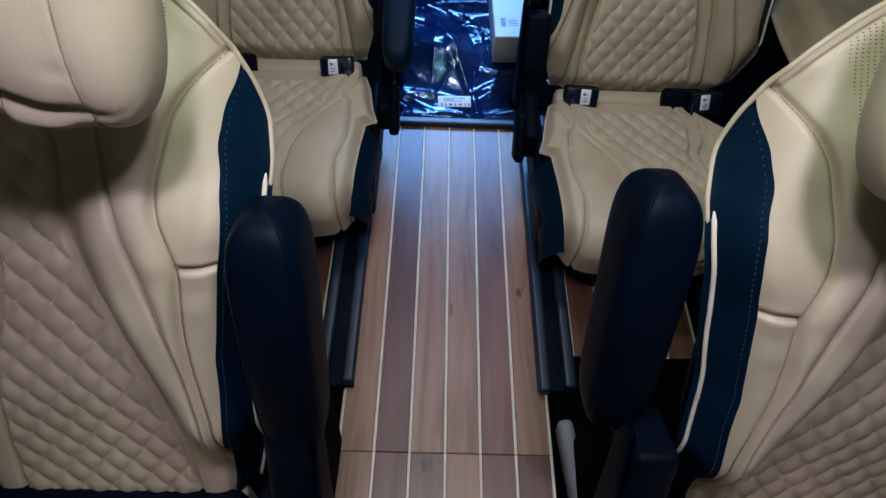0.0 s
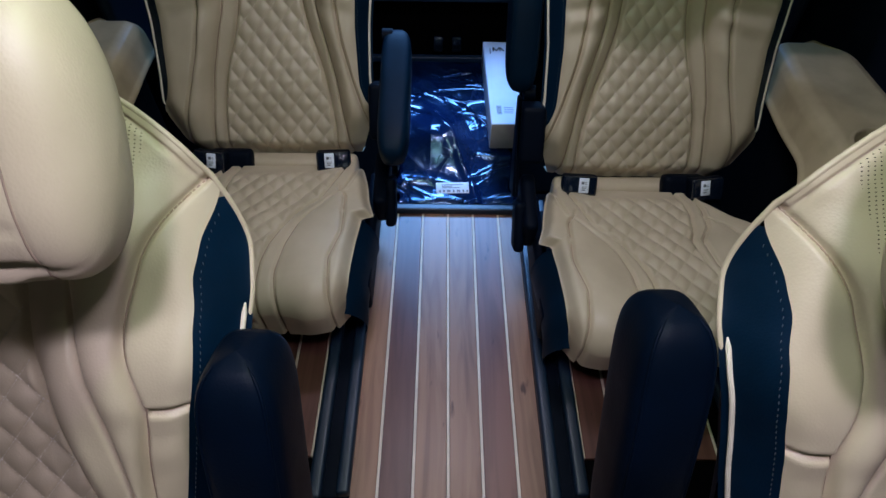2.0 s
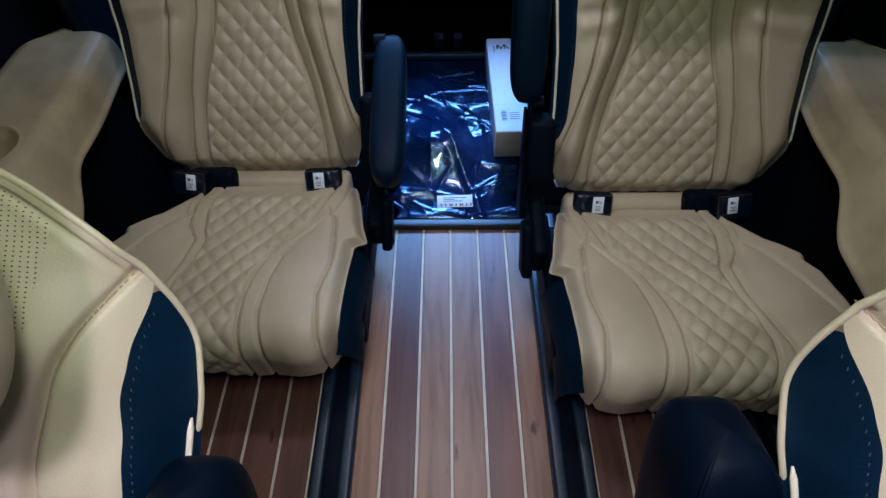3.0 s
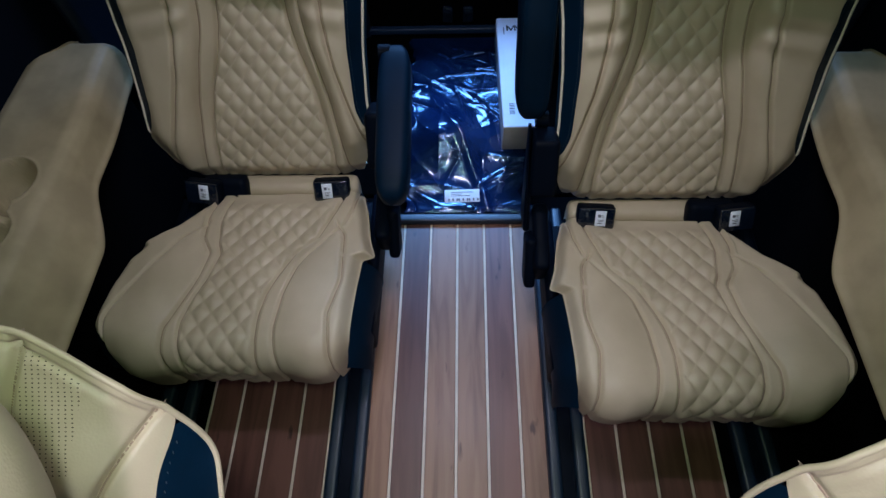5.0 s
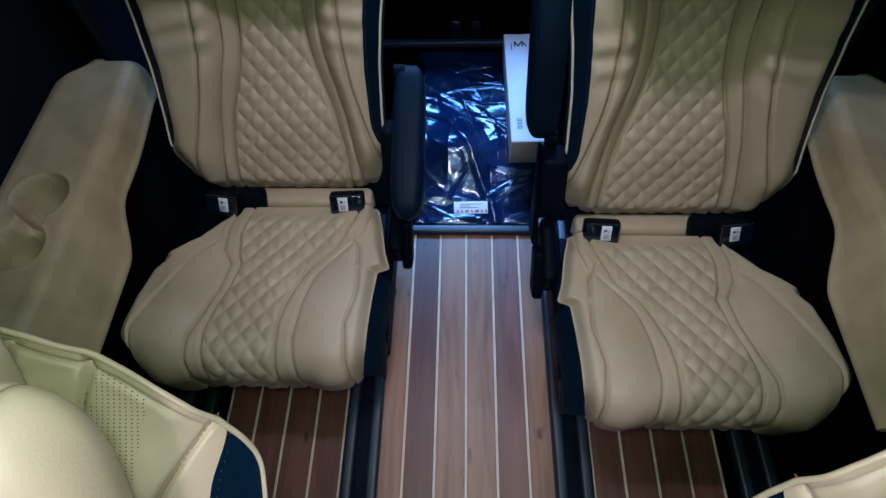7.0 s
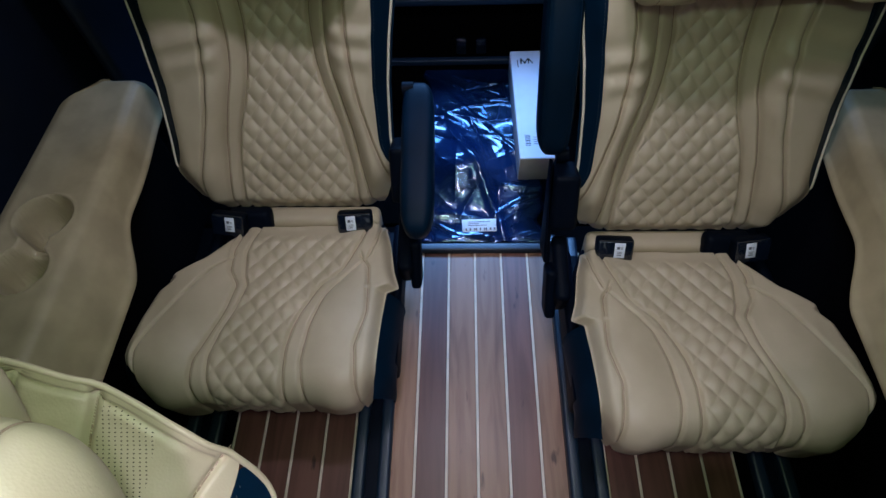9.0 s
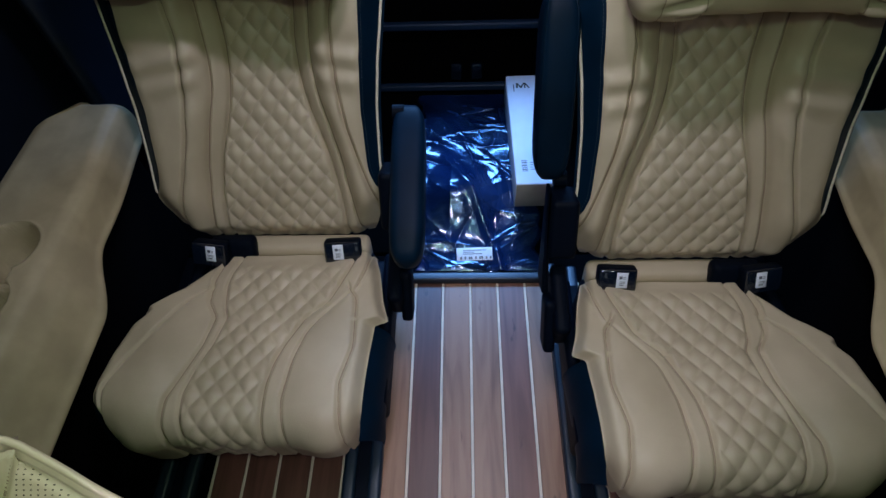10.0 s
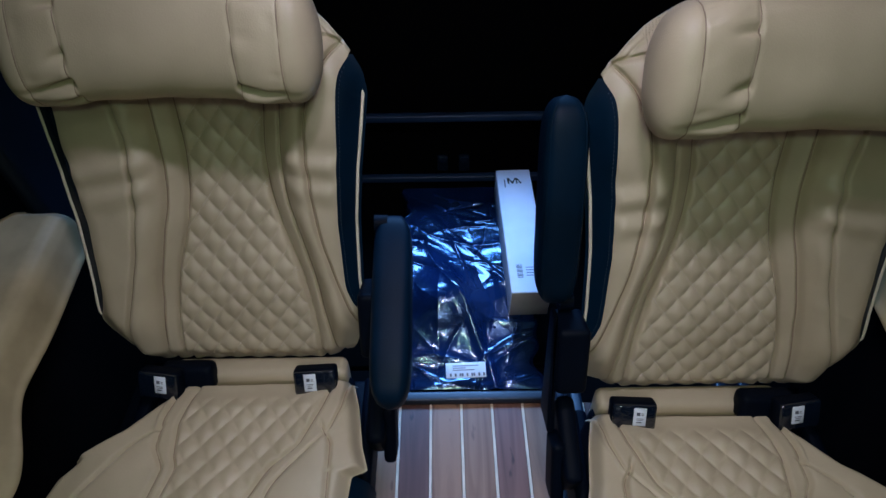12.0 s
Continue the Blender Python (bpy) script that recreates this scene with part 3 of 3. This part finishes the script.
def cushion_mesh(sd):
    # the cover's line from the back, over the front edge and under it
    v = np.linspace(0, 1, 200)
    flat = 0.375
    arc = 0.052
    total = flat - 0.03 + arc * math.pi / 2 + 0.075
    run = v * total
    f = np.where(run < flat - 0.03, 0.03 + run, 0)
    z = np.zeros_like(run)
    a = np.clip((run - (flat - 0.03)) / arc, 0, math.pi / 2)
    f = np.where(run >= flat - 0.03, flat + arc * np.sin(a), f)
    z = np.where(run >= flat - 0.03, -arc * (1 - np.cos(a)), 0)
    down = np.clip(run - (flat - 0.03) - arc * math.pi / 2, 0, None)
    z = z - down
    f = f - down * 0.15
    nz = np.cos(a)
    nf = np.sin(a)
    u = np.linspace(0, 1, 240)[None, :]
    fs = np.minimum(0.03 + run, 0.45)[:, None] * 0.92 + 0.0024
    lo, hi = CUSH["inner"](fs), CUSH["outer"](fs)
    x = lo + (hi - lo) * u
    rim = np.minimum(x - lo, hi - x)
    h = -0.026 * (1 - ease(rim, 0.0, 0.030)) ** 2
    h = h + 0.014 * ease(np.abs(x - 0.03), 0.09, 0.20) - 0.012 * ridge(fs, 0.03, 0.03) + 0.008 * ridge(fs, 0.30, 0.12)
    q1, q2, b1, b2, o1, o2 = (CUSH[k](fs) for k in ("q1", "q2", "b1", "b2", "o1", "o2"))
    inq = ease(np.minimum(x - q1, q2 - x), 0, 0.010) * ease(fs, 0.045, 0.08)
    h = h + quilt(x - 0.03, run[:, None] + 0 * x, 0.041, 0.050, 0.0054) * inq
    fade = ease(fs, 0.10, 0.12)
    for line, dep, k in ((q1, 0.008, 1), (q2, 0.008, 1), (b1, 0.008, 1), (b2, 0.008, 1), (o1, 0.009, fade), (o2, 0.009, fade)):
        h = h - dep * ridge(x, line, 0.0036) * k
    h = h + 0.004 * np.sin(np.clip((x - b2) / np.maximum(o2 - b2, 0.01), 0, 1) * math.pi) + 0.004 * np.sin(np.clip((b1 - x) / np.maximum(b1 - o1, 0.01), 0, 1) * math.pi)
    pts = np.stack([x, fs + 0 * x, 0 * x], -1)
    h = h + wobble(pts, 40.0, 0.004, 11) + wobble(pts, 110.0, 0.0012, 12)
    # plan rounding of the front corners and the lower hem
    hem = ease(np.abs(x - 0.03), 0.12, 0.26)
    F = f[:, None] + h * nf[:, None] - 0.036 * hem ** 2 * ease(fs, 0.28, 0.41)
    Z = z[:, None] + h * nz[:, None] + 0.010 * ease(down, 0.02, 0.075)[:, None] * np.sin(x * 31)
    first = np.stack([sd * x[:1], -F[:1] + 0.02, Z[:1] - 0.04], -1)
    threads = []
    for key in ("q1", "q2", "b1", "b2", "o1", "o2"):
        line = []
        for r in range(4, len(v) - 6):
            if key[0] == "o" and fs[r, 0] < 0.115:
                continue
            c = int(np.argmin(np.abs(x[r] - CUSH[key](fs[r, 0]))))
            t = (CUSH[key](fs[r, 0]) - lo[r, 0]) / (hi[r, 0] - lo[r, 0])
            line.append((sd * (lo[r, 0] + (hi[r, 0] - lo[r, 0]) * t), -F[r, c] - 0.0004 * nf[r], Z[r, c] + 0.0004 * nz[r]))
        threads.append(tube("seam", line[::2], 0.0009, 5))
    return sheet("cushion", np.concatenate([first, np.stack([sd * x, -F, Z], -1)]), flip=sd > 0), threads


def cushion_side(sd, side):
    """The black leather flank from the notch to the front."""
    fs = np.linspace(0.186 if side < 0 else 0.166, 0.385, 40)[:, None]
    k = np.linspace(0, 1, 18)[None, :]
    line = CUSH["inner"] if side < 0 else CUSH["outer"]
    x = line(fs + 0.006) + side * (-0.006 + 0.050 * np.sin(k * math.pi / 2) - 0.024 * k ** 3)
    sag = 0.05 * ease(fs, 0.30, 0.39) ** 2
    z = -0.014 - 0.130 * k ** 1.3 - sag
    fz = (fs - 0.0024) / 0.92 - 0.035 * ease(fs, 0.33, 0.385) * k
    return sheet("cushion_side", np.stack([sd * x, -fz + 0 * x, z + 0 * x], -1), flip=(sd * side) > 0)


MESHES = {}
for sd in (-1, 1):
    cover, threads = cushion_mesh(sd)
    shared = {"cushion": cover, "threads": threads, ("cside", -1): cushion_side(sd, -1), ("cside", 1): cushion_side(sd, 1)}
    for row in PROFILES:
        MESHES[sd, row] = {**back_meshes(sd, PROFILES[row]), **shared}
turns = np.linspace(-math.pi, math.pi, 160, endpoint=False)
across = np.concatenate([np.linspace(-0.2245, -0.17, 50), np.linspace(-0.168, 0.168, 160), np.linspace(0.17, 0.2245, 50)])
MESHES["head"] = sheet("head_cushion", head_section(across[:, None] + 0 * turns[None, :], turns[None, :] + 0 * across[:, None]), wrap=True)
loop = np.linspace(-math.pi, math.pi, 90)
MESHES["head_seams"] = [tube("seam", head_section(np.full(90, v), loop).tolist(), 0.0010, 5) for v in (-0.178, -0.115, 0.115, 0.178)]


MESHES["headrest"] = pillow("headrest", 0.115, 0.052, 0.080, 0.45, 0.45, 48, 32)


def arm_mesh(deep, box, wide):
    """An armrest, from its pivot at the origin along +z: a padded bar with rounded ends; deep: how far it reaches to the rear."""
    t = np.linspace(0, 1, 60)
    sp = lambda a, e: math.copysign(abs(a) ** e, a)
    rows = []
    for k in t:
        cap = (1 - (2 * abs(k - 0.5)) ** 7) ** 0.5
        w = wide * cap + 0.0005
        front = (0.034 + 0.012 * math.sin(k * 3.0)) * (1 - (2 * abs(k - 0.5)) ** 8) ** 0.5 + 0.0005
        rear = deep * (0.55 + 0.45 * k) * cap + 0.0005
        c = [2 * math.pi * j / 40 for j in range(40)]
        rows.append([(w * sp(math.cos(a), box), (rear if a < math.pi else front) * sp(math.sin(a), box), 0.345 * k) for a in c])
    return sheet("armrest", np.array(rows), wrap=True)


def arm_seam(side, wide, box):
    """The sewn edge along the pad's front corner, over its top."""
    k = np.linspace(0.06, 0.985, 40)
    cap = (1 - (2 * np.abs(k - 0.5)) ** 9) ** 0.5
    w = math.cos(0.9) ** box * wide * cap * side
    f = -(math.sin(0.9) ** box * (0.034 + 0.012 * np.sin(k * 3.0)) * (1 - (2 * np.abs(k - 0.5)) ** 8) ** 0.5)
    return tube("seam", [(w[i], f[i], 0.345 * k[i]) for i in range(40)], 0.0018, 6)


MESHES["arm", "rear"] = arm_mesh(0.046, 0.50, 0.034)
MESHES["arm", "front"] = arm_mesh(0.074, 0.50, 0.038)
for side in (-1, 1):
    MESHES["arm_seam", "rear", side] = arm_seam(side, 0.034, 0.50)
    MESHES["arm_seam", "front", side] = arm_seam(side, 0.038, 0.50)


def buckle(parent, at, turn, sd):
    """A wrapped belt buckle in its dark holder, with a white tag."""
    holder = part("buckle_holder", rounded_box(0.078, 0.030, 0.054, 0.008, 3), PLASTIC, parent, "black buckle holder in clear wrapping", at)
    part("wrapping", rounded_box(0.074, 0.012, 0.050, 0.004, 2), WRAP, holder, "crumpled clear wrapping", pose(0, -0.012, 0))
    tag = part("tag", rounded_box(0.022, 0.0016, 0.034, 0.0006, 1), PAPER, holder, "small white printed tag", pose(turn * 0.008, -0.0195, 0.005))
    ink = bmesh.new()
    for dx, dz, w, h in ((-0.003, 0.007, 0.006, 0.006), (0.004, 0.008, 0.004, 0.001), (0.004, 0.005, 0.004, 0.001), (0, -0.002, 0.012, 0.001), (0, -0.005, 0.010, 0.001), (-0.001, -0.009, 0.009, 0.002)):
        bmesh.ops.create_cube(ink, size=1, matrix=pose(turn * 0.008 + dx, -0.0206, dz + 0.004) @ Matrix.Diagonal((w, 0.0006, h, 1)))
    part("tag_print", ink, INK, holder)


def seat(sd, row, x0, y0, lift, recline, arm, head, label, group):
    """A seat that faces the front; sd: 1 on the right of the aisle, -1 on the left; arm: degrees by which the armrest lies forward of the backrest."""
    M = MESHES[sd, row]
    wing = 0.045 if row == "front" else 0.0
    s = thing("captain_seat", pose(sd * x0, y0, 0), label, "car seat", group)
    back_m = pose(0, 0.007, 0.20 + lift, -recline)
    back = part("backrest", M["cover"], TAN, s, "tan leather backrest with diamond quilting", back_m)
    for side in (-1, 1):
        part("side_panel", M["panel", side], BLACK, back, "black leather side panel")
        part("piping", M["piping", side], PIPING, back, "cream piping")
        part("stitching", M["stitch", side], THREAD, back, "pale stitching")
        part("perforated_panel", M["insert", side], PERFORATED, back, "perforated tan leather")
        for name in ("quilted", "band", "bolster"):
            part("seam", M["thread", name, side], SEAM_SHADE, back, "sewn seam, its crease shade put in as a brown cord")
    part("quilt_stitching", M["quilting"], PALE_STITCH, back, "pale quilting stitches")
    part("rear_shell", M["shell"], PLASTIC, back, "black rear shell")
    part("top_hem", M["hem"], TAN, back)
    hx, hd, hs, kx, ky, kz = head
    head_part = part("head_cushion", MESHES["head"], TAN, s, "plump tan leather head cushion in three sections", back_m @ pose(sd * hx, -hd, hs) @ Matrix.Diagonal((kx, ky, kz, 1)))
    for ring in MESHES["head_seams"]:
        part("seam", ring, SEAM_SHADE, head_part, "sewn seam, its crease shade put in as a brown cord")
    part("headrest", MESHES["headrest"], TAN, s, "tan leather headrest behind its cushion", back_m @ pose(sd * hx, -hd + 0.06, hs + 0.01))
    cm = pose(0, 0, 0.25 + lift)
    cush = part("cushion", M["cushion"], TAN, s, "tan leather seat cushion with diamond quilting", cm)
    for side in (-1, 1):
        part("cushion_side", M["cside", side], BLACK, cush, "black leather flank")
    for thread in M["threads"]:
        part("seam", thread, SEAM_SHADE, cush, "sewn seam, its crease shade put in as a brown cord")
    part("lumbar_strip", rounded_box(0.34, 0.05, 0.11, 0.02, 4), TAN, s, "plain tan leather strip", pose(sd * -0.01, 0.014, 0.172 + lift - wing * 2, -6))
    buckle(s, pose(sd * -0.132, -0.030, 0.254 + lift - wing * 2, -32, 0, sd * -3), sd, sd)
    buckle(s, pose(sd * 0.158, -0.026, 0.247 + lift - wing * 2, -32, 0, sd * 8), -sd, sd)
    part("buckle_pocket", rounded_box(0.10, 0.04, 0.055, 0.015, 3), PLASTIC, s, "black pocket", pose(sd * 0.118, -0.004, 0.232 + lift - wing * 2, -26))
    part("seat_base", rounded_box(0.38, 0.34, 0.13 + lift, 0.02, 3), PLASTIC, s, "black seat base", pose(sd * 0.0, -0.15, 0.125 + lift / 2))
    for k in (-1, 1):
        part("runner", rounded_box(0.05, 0.40, 0.05, 0.012, 3), PLASTIC, s, "black runner on the floor rail", pose(sd * (0.005 + k * 0.195), -0.13, 0.052))
    if wing:
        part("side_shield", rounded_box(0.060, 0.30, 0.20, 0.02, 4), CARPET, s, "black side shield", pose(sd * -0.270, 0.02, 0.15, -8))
    # inner recliner cover and lever
    cover = part("recliner_cover", rounded_box(0.054, 0.085, 0.125, 0.013, 4), PLASTIC, s, "black plastic recliner knuckle", pose(sd * (-0.247 - wing), 0.040, 0.350 + lift, -recline))
    part("cover_plate", rounded_box(0.014, 0.075, 0.22, 0.006, 3, taper=0.5), PLASTIC, cover, "black plastic plate", pose(sd * -0.030, -0.006, -0.030))
    part("side_shroud", rounded_box(0.034, 0.15, 0.090, 0.016, 4), PLASTIC, s, "black plastic shroud", pose(sd * (-0.246 - wing), -0.060, 0.205 + lift, 12))
    part("lever", rounded_box(0.024, 0.062, 0.115, 0.0118, 4), PLASTIC, s, "black release lever", pose(sd * (-0.268 - wing), -0.095, 0.190 + lift, -34))
    part("side_cover", rounded_box(0.028, 0.36, 0.09, 0.013, 3), PLASTIC, s, "black plastic side cover", pose(sd * (-0.222 - wing), -0.16, 0.135 + lift))
    part("outer_cover", rounded_box(0.028, 0.30, 0.12, 0.013, 3), PLASTIC, s, "black plastic side cover", pose(sd * 0.205, -0.10, 0.14 + lift))
    a = part("armrest", MESHES["arm", row], BLACK_SHADED if wing else BLACK, s, "black leather armrest", pose(sd * (arm[0] - 0.274), *arm[1:]))
    for k in (-1, 1):
        part("seam", MESHES["arm_seam", row, k], BLACK_SHADED if wing else BLACK, a)
    bm = bmesh.new()
    bmesh.ops.create_cone(bm, cap_ends=True, segments=24, radius1=0.016, radius2=0.016, depth=0.024)
    part("pivot", bm, PLASTIC, s, "black armrest pivot", pose(sd * (arm[0] - 0.252), arm[1] - (0.0 if arm[3] < 0 else 0.02), arm[2], 0, 90, 0))
    return s


seat(-1, "rear", 0.405, 1.555, 0.0, 28.0, (-0.007, 0.185, 0.465, 111.0), (0.022, 0.112, 0.634, 1.0, 0.85, 1.0), "tan quilted leather seat with its armrest folded down", "quilted seats")
seat(1, "rear", 0.425, 1.480, 0.0, 25.0, (0.0, 0.100, 0.412, -24.0), (0.030, 0.112, 0.630, 1.0, 0.85, 1.0), "tan quilted leather seat with its armrest folded up", "quilted seats")
seat(-1, "front", 0.494, 0.575, 0.045, 28.5, (-0.025, 0.046, 0.397, -20.0), (-0.030, 0.130, 0.698, 1.0, 0.74, 1.17), "tan quilted leather seat with winged shoulders, armrest up", "quilted seats")
seat(1, "front", 0.528, 0.560, 0.045, 25.0, (-0.060, 0.095, 0.412, -22.0), (-0.030, 0.130, 0.688, 1.0, 0.74, 1.17), "tan quilted leather seat with winged shoulders, armrest up", "quilted seats")


# ---------------------------------------------------------------- floor rails
def floor_rail(sd, x, y_from, y_to):
    r = thing("floor_rail", pose(sd * x, 0, 0), "dark metal seat rail screwed to the wooden floor", "seat rail", "seat rails")
    ln, mid = y_to - y_from, (y_to + y_from) / 2
    part("rail_foot", rounded_box(0.078, ln, 0.010, 0.004, 2), PLASTIC, r, "", pose(0, mid, 0.0055))
    part("rail_lip", rounded_box(0.026, ln + 0.012, 0.026, 0.008, 3), RAIL, r, "", pose(-0.026, mid, 0.016))
    part("rail_lip", rounded_box(0.026, ln - 0.006, 0.026, 0.008, 3), RAIL, r, "", pose(0.027, mid, 0.016))
    return r


for sd in (-1, 1):
    floor_rail(sd, 0.228, 0.838, 1.64)
    floor_rail(sd, 0.612, 0.862, 1.64)
    foot = thing("floor_trim", pose(sd * 0.235, 0.66, 0), "pale grey plastic foot trim beside the floor boards", "trim", "foot trims")
    part("trim_body", rounded_box(0.030, 0.20, 0.09, 0.014, 4), TRIM_GREY, foot, "", pose(0, 0, 0.047, 8, sd * -10, sd * 6))

edge = part("edge_board", rounded_box(0.022, 0.16, 0.010, 0.002, 1), ORANGE, None, "", pose(0.632, 1.00, 0.004, 0, 0, 3))
tagged(edge, "narrow orange-brown board edge beside the seat rail", "board")

# ---------------------------------------------------------------- cargo end
sill = part("door_sill", rounded_box(0.46, 0.024, 0.020, 0.006, 3), RAIL, None, "", pose(0, 1.616, 0.006))
tagged(sill, "dark plastic edge strip closing the wooden floor", "trim", "", "structure")

xs, ys = np.meshgrid(np.linspace(-0.145, 0.185, 170), np.linspace(1.635, 2.265, 300))
rng = np.random.RandomState(4)
t = (ys - 1.635) / 0.63
zz = 0.016 + 0.070 * ease(t, 0.0, 0.45) - 0.01 * ease(t, 0.7, 1.0)
zz = zz + 0.012 * ridge(t, 0.30, 0.10) * (1 - ease(xs, 0.02, 0.10))
# the rolled edge of the mat under the film, and a flat swell before it
roll = ys - (1.985 - 1.3 * np.clip(xs + 0.10, 0, None) ** 1.6 * 4.0)
zz = zz + 0.010 * np.exp(-(roll / 0.040) ** 2) * (1 - ease(xs, 0.07, 0.11)) + 0.030 * np.exp(-((xs + 0.03) / 0.075) ** 2 - ((ys - 1.84) / 0.075) ** 2)
for k in range(70):
    cx, cy, an = rng.uniform(-0.15, 0.18), rng.uniform(1.64, 2.22), rng.uniform(0, math.pi)
    u, v = (xs - cx) * math.cos(an) + (ys - cy) * math.sin(an), -(xs - cx) * math.sin(an) + (ys - cy) * math.cos(an)
    L = rng.uniform(0.04, 0.13)
    bend = v - 3.0 * rng.uniform(-1, 1) * u * u
    zz = zz + rng.uniform(0.001, 0.0060) * np.exp(-np.abs(bend) / rng.uniform(0.003, 0.014)) * np.exp(-(u / L) ** 2) * rng.choice([-1, 1, 1])
rimd = np.minimum(np.minimum(xs + 0.145, 0.185 - xs), np.minimum(ys - 1.635, 2.265 - ys))
zz = np.maximum(zz * ease(rimd, -0.03, 0.012), 0.003)
wave = 0.008 * np.sin(ys * 47) + 0.006 * np.sin(ys * 91 + 1)
bag = thing("wrapped_mat", pose(0, 0, -0.004), "black floor mat in crumpled clear plastic wrapping", "wrapped mat")
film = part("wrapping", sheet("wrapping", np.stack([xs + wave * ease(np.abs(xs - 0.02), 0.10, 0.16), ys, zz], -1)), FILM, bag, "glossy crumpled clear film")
part("label", rounded_box(0.092, 0.036, 0.002, 0.0006, 1), PAPER, bag, "white printed label", pose(0.012, 1.668, 0.042, 13, 0, 2))
ink = bmesh.new()
for k in range(9):
    bmesh.ops.create_cube(ink, size=1, matrix=pose(-0.035 + k * 0.009 + 0.002 * (k % 3), -0.011, 0.0013) @ Matrix.Diagonal((0.004, 0.007, 0.0006, 1)))
for k, w in enumerate((0.05, 0.03, 0.06)):
    bmesh.ops.create_cube(ink, size=1, matrix=pose(-0.03 + w / 2, 0.000 + 0.005 * k, 0.0013) @ Matrix.Diagonal((w, 0.0016, 0.0006, 1)))
part("label_print", ink, INK, bag, "", pose(0.012, 1.668, 0.042, 13, 0, 2))

box = thing("carton", pose(0.160, 2.0, 0.128, 1.2, 0, 1.0), "long white carton lying on the wrapped mat", "box")
part("carton_body", rounded_box(0.092, 0.42, 0.088, 0.003, 2), CARD, box)
part("front_flap", rounded_box(0.089, 0.002, 0.084, 0.0008, 1), CARD_SIDE, box, "grey end flap", pose(0, -0.2105, 0))
pr = bmesh.new()
for dx, dy, w, h, r in ((-0.016, 0.165, 0.006, 0.022, 0), (-0.010, 0.165, 0.005, 0.024, 28), (-0.001, 0.165, 0.005, 0.024, -28), (0.006, 0.165, 0.005, 0.022, 0), (0.012, 0.165, 0.005, 0.024, 28)):
    bmesh.ops.create_cube(pr, size=1, matrix=pose(dx, dy, 0.0443, 0, 0, r) @ Matrix.Diagonal((w * 0.8, h, 0.0006, 1)))
part("printed_mark", pr, LOGO, box, "black printed mark")
pr = bmesh.new()
bmesh.ops.create_cube(pr, size=1, matrix=pose(-0.026, 0.155, 0.0443) @ Matrix.Diagonal((0.003, 0.030, 0.0006, 1)))
part("printed_line", pr, INK, box, "grey line")
pr = bmesh.new()
for k in range(7):
    bmesh.ops.create_cube(pr, size=1, matrix=pose(-0.020, -0.165 + k * 0.006, 0.0443) @ Matrix.Diagonal((0.014, 0.0035 if k % 2 else 0.002, 0.0006, 1)))
part("barcode", pr, INK, box, "grey barcode")
pr = bmesh.new()
for k in range(4):
    bmesh.ops.create_cube(pr, size=1, matrix=pose(0.008, -0.16 + k * 0.008, 0.0443) @ Matrix.Diagonal((0.026, 0.0016, 0.0006, 1)))
part("printed_lines", pr, INK, box, "grey small print")

rack = thing("cargo_divider", pose(0, 2.36, 0), "black cargo divider with two dark cross bars", "divider")
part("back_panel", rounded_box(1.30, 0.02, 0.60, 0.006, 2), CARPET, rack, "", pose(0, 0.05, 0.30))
for z in (0.022, 0.246):
    part("cross_bar", rounded_box(0.62, 0.022, 0.022, 0.006, 3), BAR, rack, "dark blue-black cross bar", pose(0, 0, z))
for x in (-0.035, 0.03):
    part("clip", rounded_box(0.035, 0.02, 0.055, 0.008, 3), WRAP, rack, "wrapped clip", pose(x, 0.01, 0.075, -10, 0, x * 200))
for x in (-0.30, 0.30):
    part("post", rounded_box(0.022, 0.022, 0.30, 0.006, 2), RAIL, rack, "", pose(x, 0, 0.15))

# ---------------------------------------------------------------- floor boards
PITCH = 0.069
deck = thing("board_floor", pose(0, 0, 0), "walnut-brown boards with white inlay strips", "wood floor", "", "structure")


def board_mesh(w, ln):
    return_mesh = bpy.data.meshes.new("board")
    bm = rounded_box(w, ln, 0.012, 0.0012, 1)
    for f in bm.faces:
        f.smooth = False
    bm.to_mesh(return_mesh)
    bm.free()
    return return_mesh


def lay(edges, y_from, y_to, tones, gap=0.0060):
    ln, mid = y_to - y_from, (y_from + y_to) / 2
    cache = {}
    for a, b, tone in zip(edges[:-1], edges[1:], tones):
        w = round(b - a - gap, 4)
        if (w, tone) not in cache:
            cache[w, tone] = board_mesh(w, ln - 0.0008)
        part("board", cache[w, tone], WOOD_DARK if tone == "d" else WOOD_PALE, deck, "", pose((a + b) / 2, mid, -0.006))
    strip = board_mesh(gap - 0.0003, ln)
    for a in edges:
        part("inlay_strip", strip, INLAY, deck, "", pose(a, mid, -0.0062))


aisle = [k * PITCH for k in range(-3, 4)]
for y_from, y_to in ((-0.40, 0.712), (0.712, 1.604)):
    lay(aisle, y_from, y_to, "pdppdp" if y_to > 1 else "pddpdd")
    for sd in (-1, 1):
        if y_to > 1:
            lay([sd * v for v in (0.274, 0.341, 0.411, 0.480, 0.547)][::sd], 0.922, y_to, "dddd")
